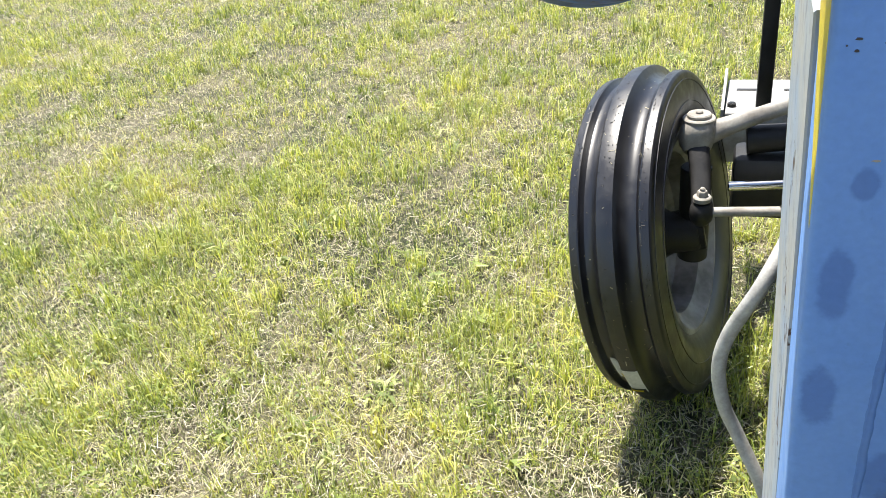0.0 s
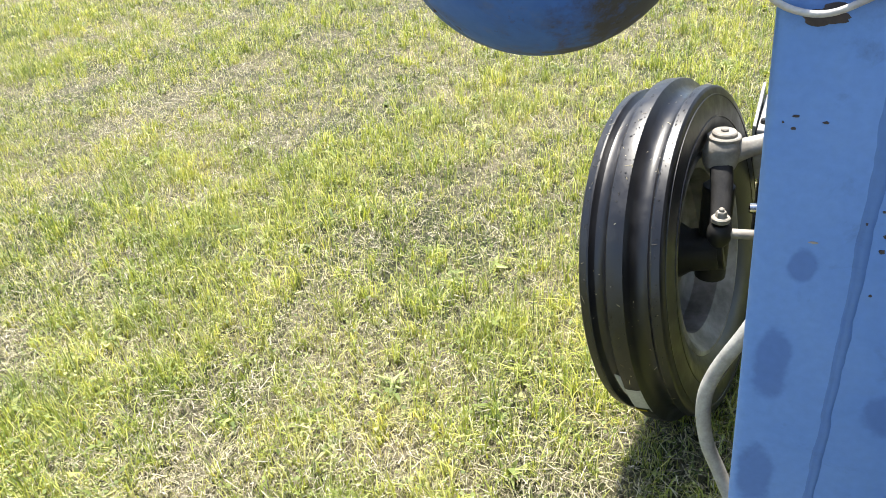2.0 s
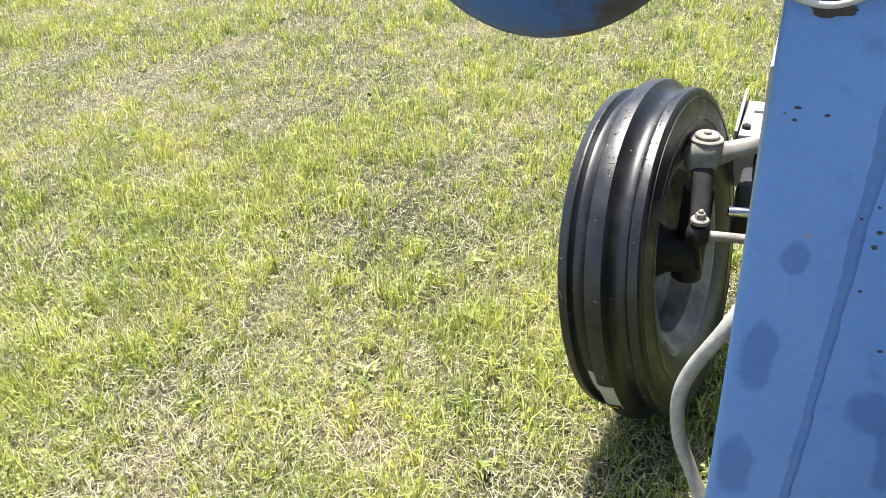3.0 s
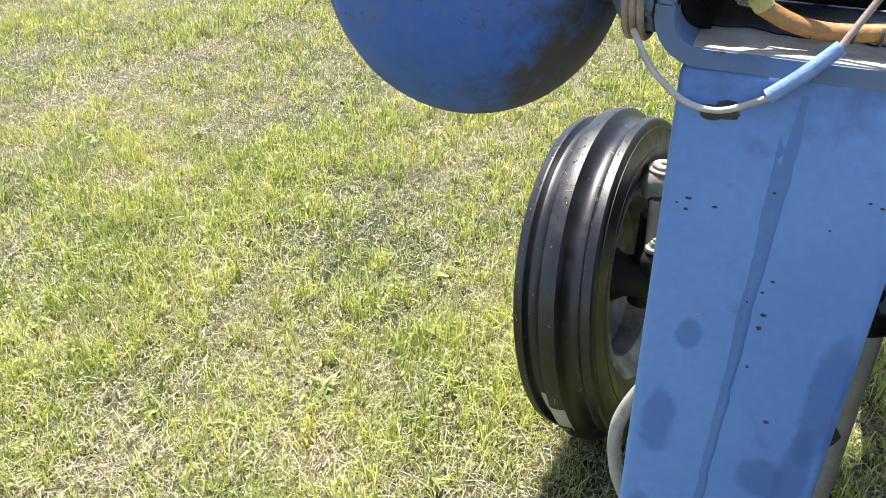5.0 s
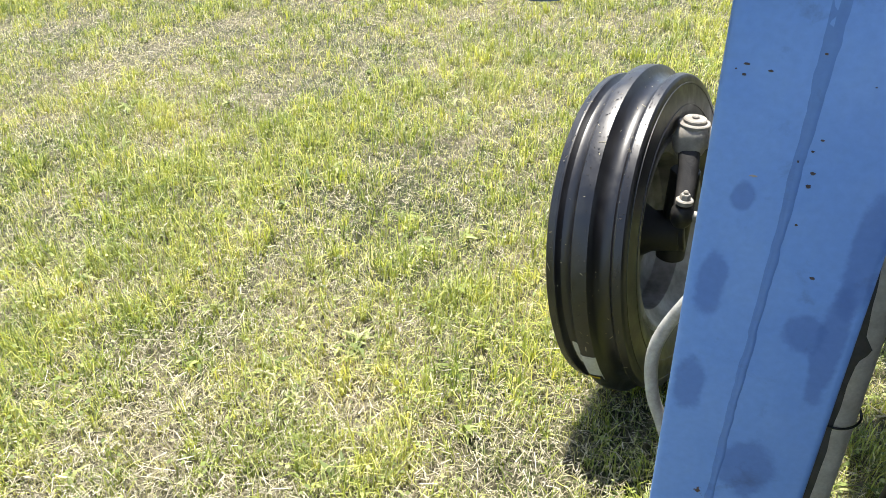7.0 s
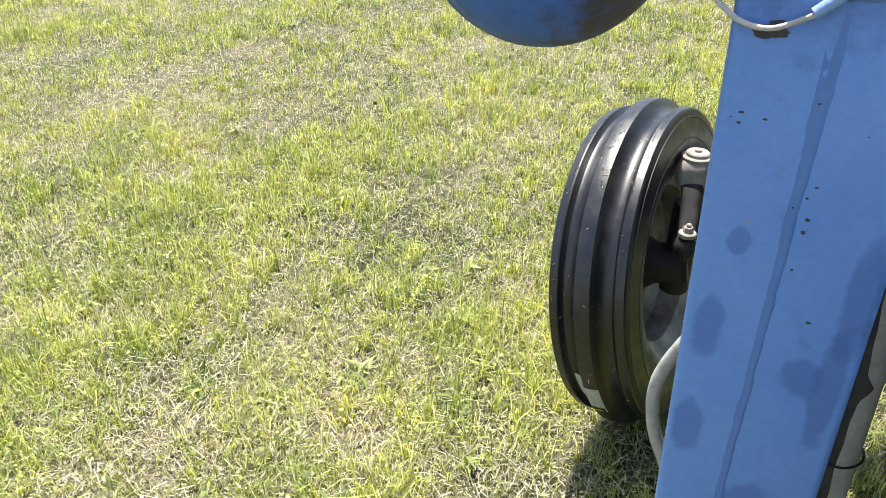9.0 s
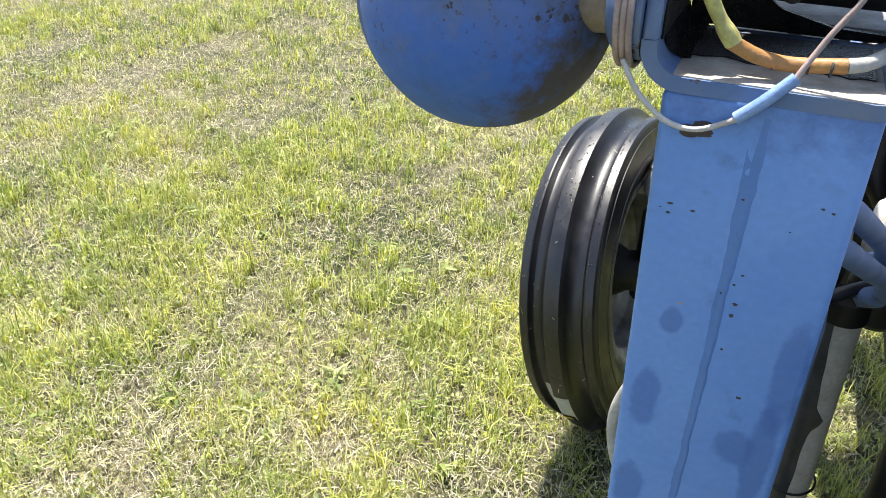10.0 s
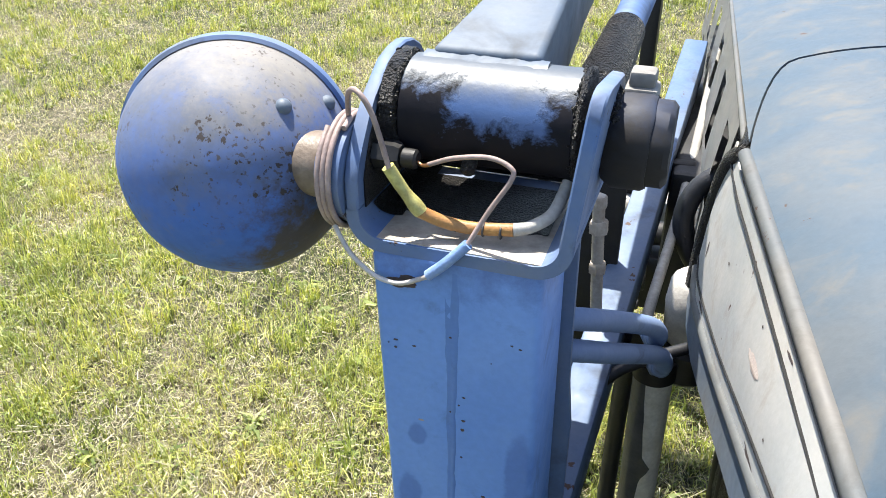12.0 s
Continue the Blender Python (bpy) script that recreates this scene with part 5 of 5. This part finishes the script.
cpart("yellow_crimp", hose(B(), [(-0.058, 0.006, 1.091), (-0.048, 0.010, 1.072), (-0.034, 0.012, 1.053)], 0.0060, 14, 8, True, 0.35), SLEEVEYELLOW, "yellow crimped joint")
cpart("orange_hose", hose(B(), [(-0.036, 0.012, 1.054), (-0.018, 0.017, 1.0455), (0.004, 0.020, 1.0420), (0.038, 0.022, 1.0450)], 0.0052, 18), SLEEVEORANGE, "brown-orange hose piece")
for x in (-0.008, 0.014, 0.028):
    cpart("black_band", rod(B(), (x, 0.0195, 1.0425), (x + 0.0016, 0.0195, 1.0425), 0.0056), INKBLACK)
cpart("grey_end", hose(B(), [(0.037, 0.022, 1.045), (0.050, 0.028, 1.047), (0.064, 0.040, 1.055), (0.070, 0.062, 1.072)], 0.0050, 18), HOSEGREY)
bm = bolt_head(B(), (-0.080, 0.034, 1.088), (-0.058, 0.034, 1.088), 0.012)
rod(bm, (-0.058, 0.034, 1.087), (-0.044, 0.034, 1.087), 0.008)
cpart("cable_gland", bm, DARKSTEEL, "dirty hexagon cable gland")
cpart("copper_end", hose(B(), [(-0.046, 0.034, 1.086), (-0.040, 0.031, 1.084), (-0.033, 0.029, 1.086)], 0.0016, 12), COPPER)

# ---- hydraulic hoses ----
HOSE_START = {}


def hose_thing(name, points, r, mat, label, wob=0.0):
    p0 = Vector(points[0])
    ob = part(name, hose(B(), [Vector(p) - p0 for p in points], r, 14, 10, True, wob), mat)
    ob.matrix_basis = SIZE @ Matrix.Translation(p0)
    HOSE_START[ob.name] = p0
    return tagged(ob, label, "hose", "hydraulic hoses")


HANG = hose_thing("hydraulic_hose", [(-0.020, 0.58, 0.52), (-0.070, 0.50, 0.43), (-0.112, 0.50, 0.33), (-0.123, 0.50, 0.263), (-0.112, 0.50, 0.19), (-0.086, 0.50, 0.127), (-0.040, 0.48, 0.033), (-0.015, 0.46, -0.05), (-0.005, 0.44, -0.14)], 0.0115, HOSEGREY, "dusty grey hydraulic hose hanging in a bow beside the post")
def end_fitting(ob, p, q, r, mat):
    w = Vector(q) - Vector(p)
    bm = rod(B(), (0, 0, 0), w * 0.62, r * 1.22, seg=18)
    bolt_head(bm, w * 0.60, w, r * 1.35)
    f = part("hose_fitting", bm, mat, ob)
    f.location = Vector(p) - HOSE_START[ob.name]


h = hose_thing("hydraulic_hose", [(0.020, 0.115, 0.905), (0.050, 0.115, 0.905), (0.078, 0.140, 0.892), (0.102, 0.200, 0.855), (0.128, 0.270, 0.810), (0.146, 0.312, 0.780), (0.153, 0.330, 0.758), (0.150, 0.350, 0.738)], 0.0120, HOSEBLUE, "blue overpainted hydraulic hose bent beside the post")
end_fitting(h, (0.151, 0.346, 0.741), (0.143, 0.385, 0.715), 0.0105, HOSEBLUE)
h = hose_thing("hydraulic_hose", [(0.020, 0.115, 0.868), (0.050, 0.115, 0.868), (0.080, 0.140, 0.854), (0.107, 0.200, 0.814), (0.138, 0.278, 0.763), (0.158, 0.318, 0.736), (0.165, 0.333, 0.715), (0.162, 0.350, 0.694)], 0.0120, HOSEBLUE, "blue overpainted hydraulic hose bent beside the post")
end_fitting(h, (0.163, 0.346, 0.697), (0.155, 0.385, 0.670), 0.0105, HOSEBLUE)
pipe = thing("hydraulic_pipe", "pale steel pipe in a torn black sleeve beside the engine", "pipe", (0.158, 0.478, 0), size=SIZE)


def ppart(name, bm, mat, label=""):
    ob = part(name, bm, mat, pipe, label)
    ob.matrix_parent_inverse = Matrix.Translation((-0.158, -0.478, 0))
    return ob


ppart("steel_pipe", rod(B(), (0.1777, 0.453, -0.67), (0.1545, 0.4828, 0.60), 0.0285, seg=32), PIPEWHITE)
bm = B()
rows = []
for k in range(57):
    z = 0.02 + 0.585 * k / 56
    c = Vector((0.166, 0.468, -0.03)).lerp(Vector((0.152, 0.486, 0.72)), (z + 0.03) / 0.75)
    tear = -92 + 7 * noise.noise(Vector((z * 20, 1.7, 0))) + 30 * math.exp(-((z - 0.416) / 0.015) ** 2) - 14 * max(0.0, z - 0.45) / 0.15
    rows.append([bm.verts.new(c + 0.0305 * Vector((math.cos(radians(a)), math.sin(radians(a)), 0))) for a in [tear - 210 * q / 16 for q in range(17)]])
for p, q in zip(rows, rows[1:]):
    for k in range(16):
        bm.faces.new((p[k], p[k + 1], q[k + 1], q[k]))
bmesh.ops.recalc_face_normals(bm, faces=bm.faces[:])
bmesh.ops.solidify(bm, geom=bm.faces[:], thickness=0.0015)
ppart("torn_sleeve", bm, SLEEVEBLACK, "torn black sleeve")
ppart("pipe_collar", rod(B(), (0.1550, 0.4822, 0.578), (0.1543, 0.4832, 0.612), 0.0330, seg=32), DARKSTEEL)
for z in (0.275,):
    c = Vector((0.166, 0.468, -0.03)).lerp(Vector((0.1545, 0.4828, 0.60)), (z + 0.03) / 0.63)
    loop = [c + Vector((0.0338 * math.cos(radians(a)), 0.0338 * math.sin(radians(a)), 0.006 * math.cos(radians(a - 40)))) for a in range(0, 361, 20)]
    ppart("tie_band", hose(B(), loop, 0.0019, 12, 3), HOSEBLACK, "black tie band")
h = hose_thing("hydraulic_hose", [(0.120, 0.46, 0.640), (0.112, 0.50, 0.55), (0.108, 0.53, 0.36), (0.108, 0.53, 0.15), (0.112, 0.53, -0.10), (0.118, 0.53, -0.67)], 0.0145, HOSEBLACK, "slim black hydraulic hose hanging behind the post")
end_fitting(h, (0.120, 0.46, 0.638), (0.124, 0.44, 0.69), 0.0125, DARKSTEEL)
h = hose_thing("hydraulic_hose", [(0.235, 0.74, 0.84), (0.205, 0.70, 0.825), (0.172, 0.69, 0.795), (0.158, 0.68, 0.750), (0.172, 0.67, 0.700), (0.205, 0.66, 0.655), (0.235, 0.64, 0.62)], 0.017, HOSEBLACK, "black hose loop in front of the side panel")
end_fitting(h, (0.233, 0.74, 0.838), (0.275, 0.75, 0.845), 0.020, DARKSTEEL)
h = hose_thing("hydraulic_hose", [(0.085, 0.34, 0.650), (0.11, 0.36, 0.668), (0.150, 0.38, 0.685), (0.205, 0.42, 0.690)], 0.0085, HOSEBLACK, "short dark hose under the blue hoses")
end_fitting(h, (0.088, 0.342, 0.652), (0.062, 0.33, 0.635), 0.012, DARKSTEEL)
h = hose_thing("hydraulic_hose", [(0.295, 0.47, 0.60), (0.288, 0.48, 0.55), (0.286, 0.49, 0.44), (0.290, 0.49, 0.27), (0.282, 0.48, 0.10), (0.27, 0.48, -0.10), (0.26, 0.48, -0.67)], 0.023, HOSEBLACK, "thick black hose below the bonnet")
end_fitting(h, (0.294, 0.47, 0.597), (0.300, 0.465, 0.65), 0.024, DARKSTEEL)
hose_thing("hydraulic_hose", [(0.285, 0.40, 0.62), (0.285, 0.40, 0.50), (0.288, 0.40, 0.36), (0.285, 0.42, 0.20), (0.30, 0.44, -0.10), (0.31, 0.44, -0.67)], 0.020, HOSEBLACK, "black hose running down beside the engine")
slim = thing("steel_line", "slim pale steel line clipped along the loader brace", "pipe", (0.15, 0.9, 0.74), size=SIZE)
def sline(name, bm, mat, label=""):
    ob = part(name, bm, mat, slim, label)
    ob.matrix_parent_inverse = Matrix.Translation((-0.15, -0.9, -0.74))
sline("tube", hose(B(), [(0.130, 0.47, 0.655), (0.134, 0.52, 0.686), (0.152, 0.80, 0.735), (0.166, 1.30, 0.822), (0.168, 1.40, 0.835)], 0.0085, 12, 10), HOSEGREY)
sline("clip", box(B(), (0.110, 0.86, 0.728), (0.164, 0.885, 0.762), 0.004), DARKSTEEL, "dark steel clip")
# pale bolt fitting on the brace, behind the post
fitting = thing("pipe_union", "pale dusty hydraulic union standing behind the post", "pipe union", (0.054, 0.45, 0.82), size=SIZE)
def upart(name, bm, mat):
    ob = part(name, bm, mat, fitting)
    ob.matrix_parent_inverse = Matrix.Translation((-0.054, -0.45, -0.82))
upart("shank", rod(B(), (0.064, 0.45, 0.665), (0.050, 0.45, 0.862), 0.0085), SAND)
upart("nut", bolt_head(B(), (0.0535, 0.45, 0.822), (0.0522, 0.45, 0.840), 0.0135), SAND)
upart("nut", bolt_head(B(), (0.0495, 0.45, 0.860), (0.0483, 0.45, 0.876), 0.0125), SAND)
upart("nut", bolt_head(B(), (0.0575, 0.45, 0.760), (0.0565, 0.45, 0.776), 0.0125), SAND)
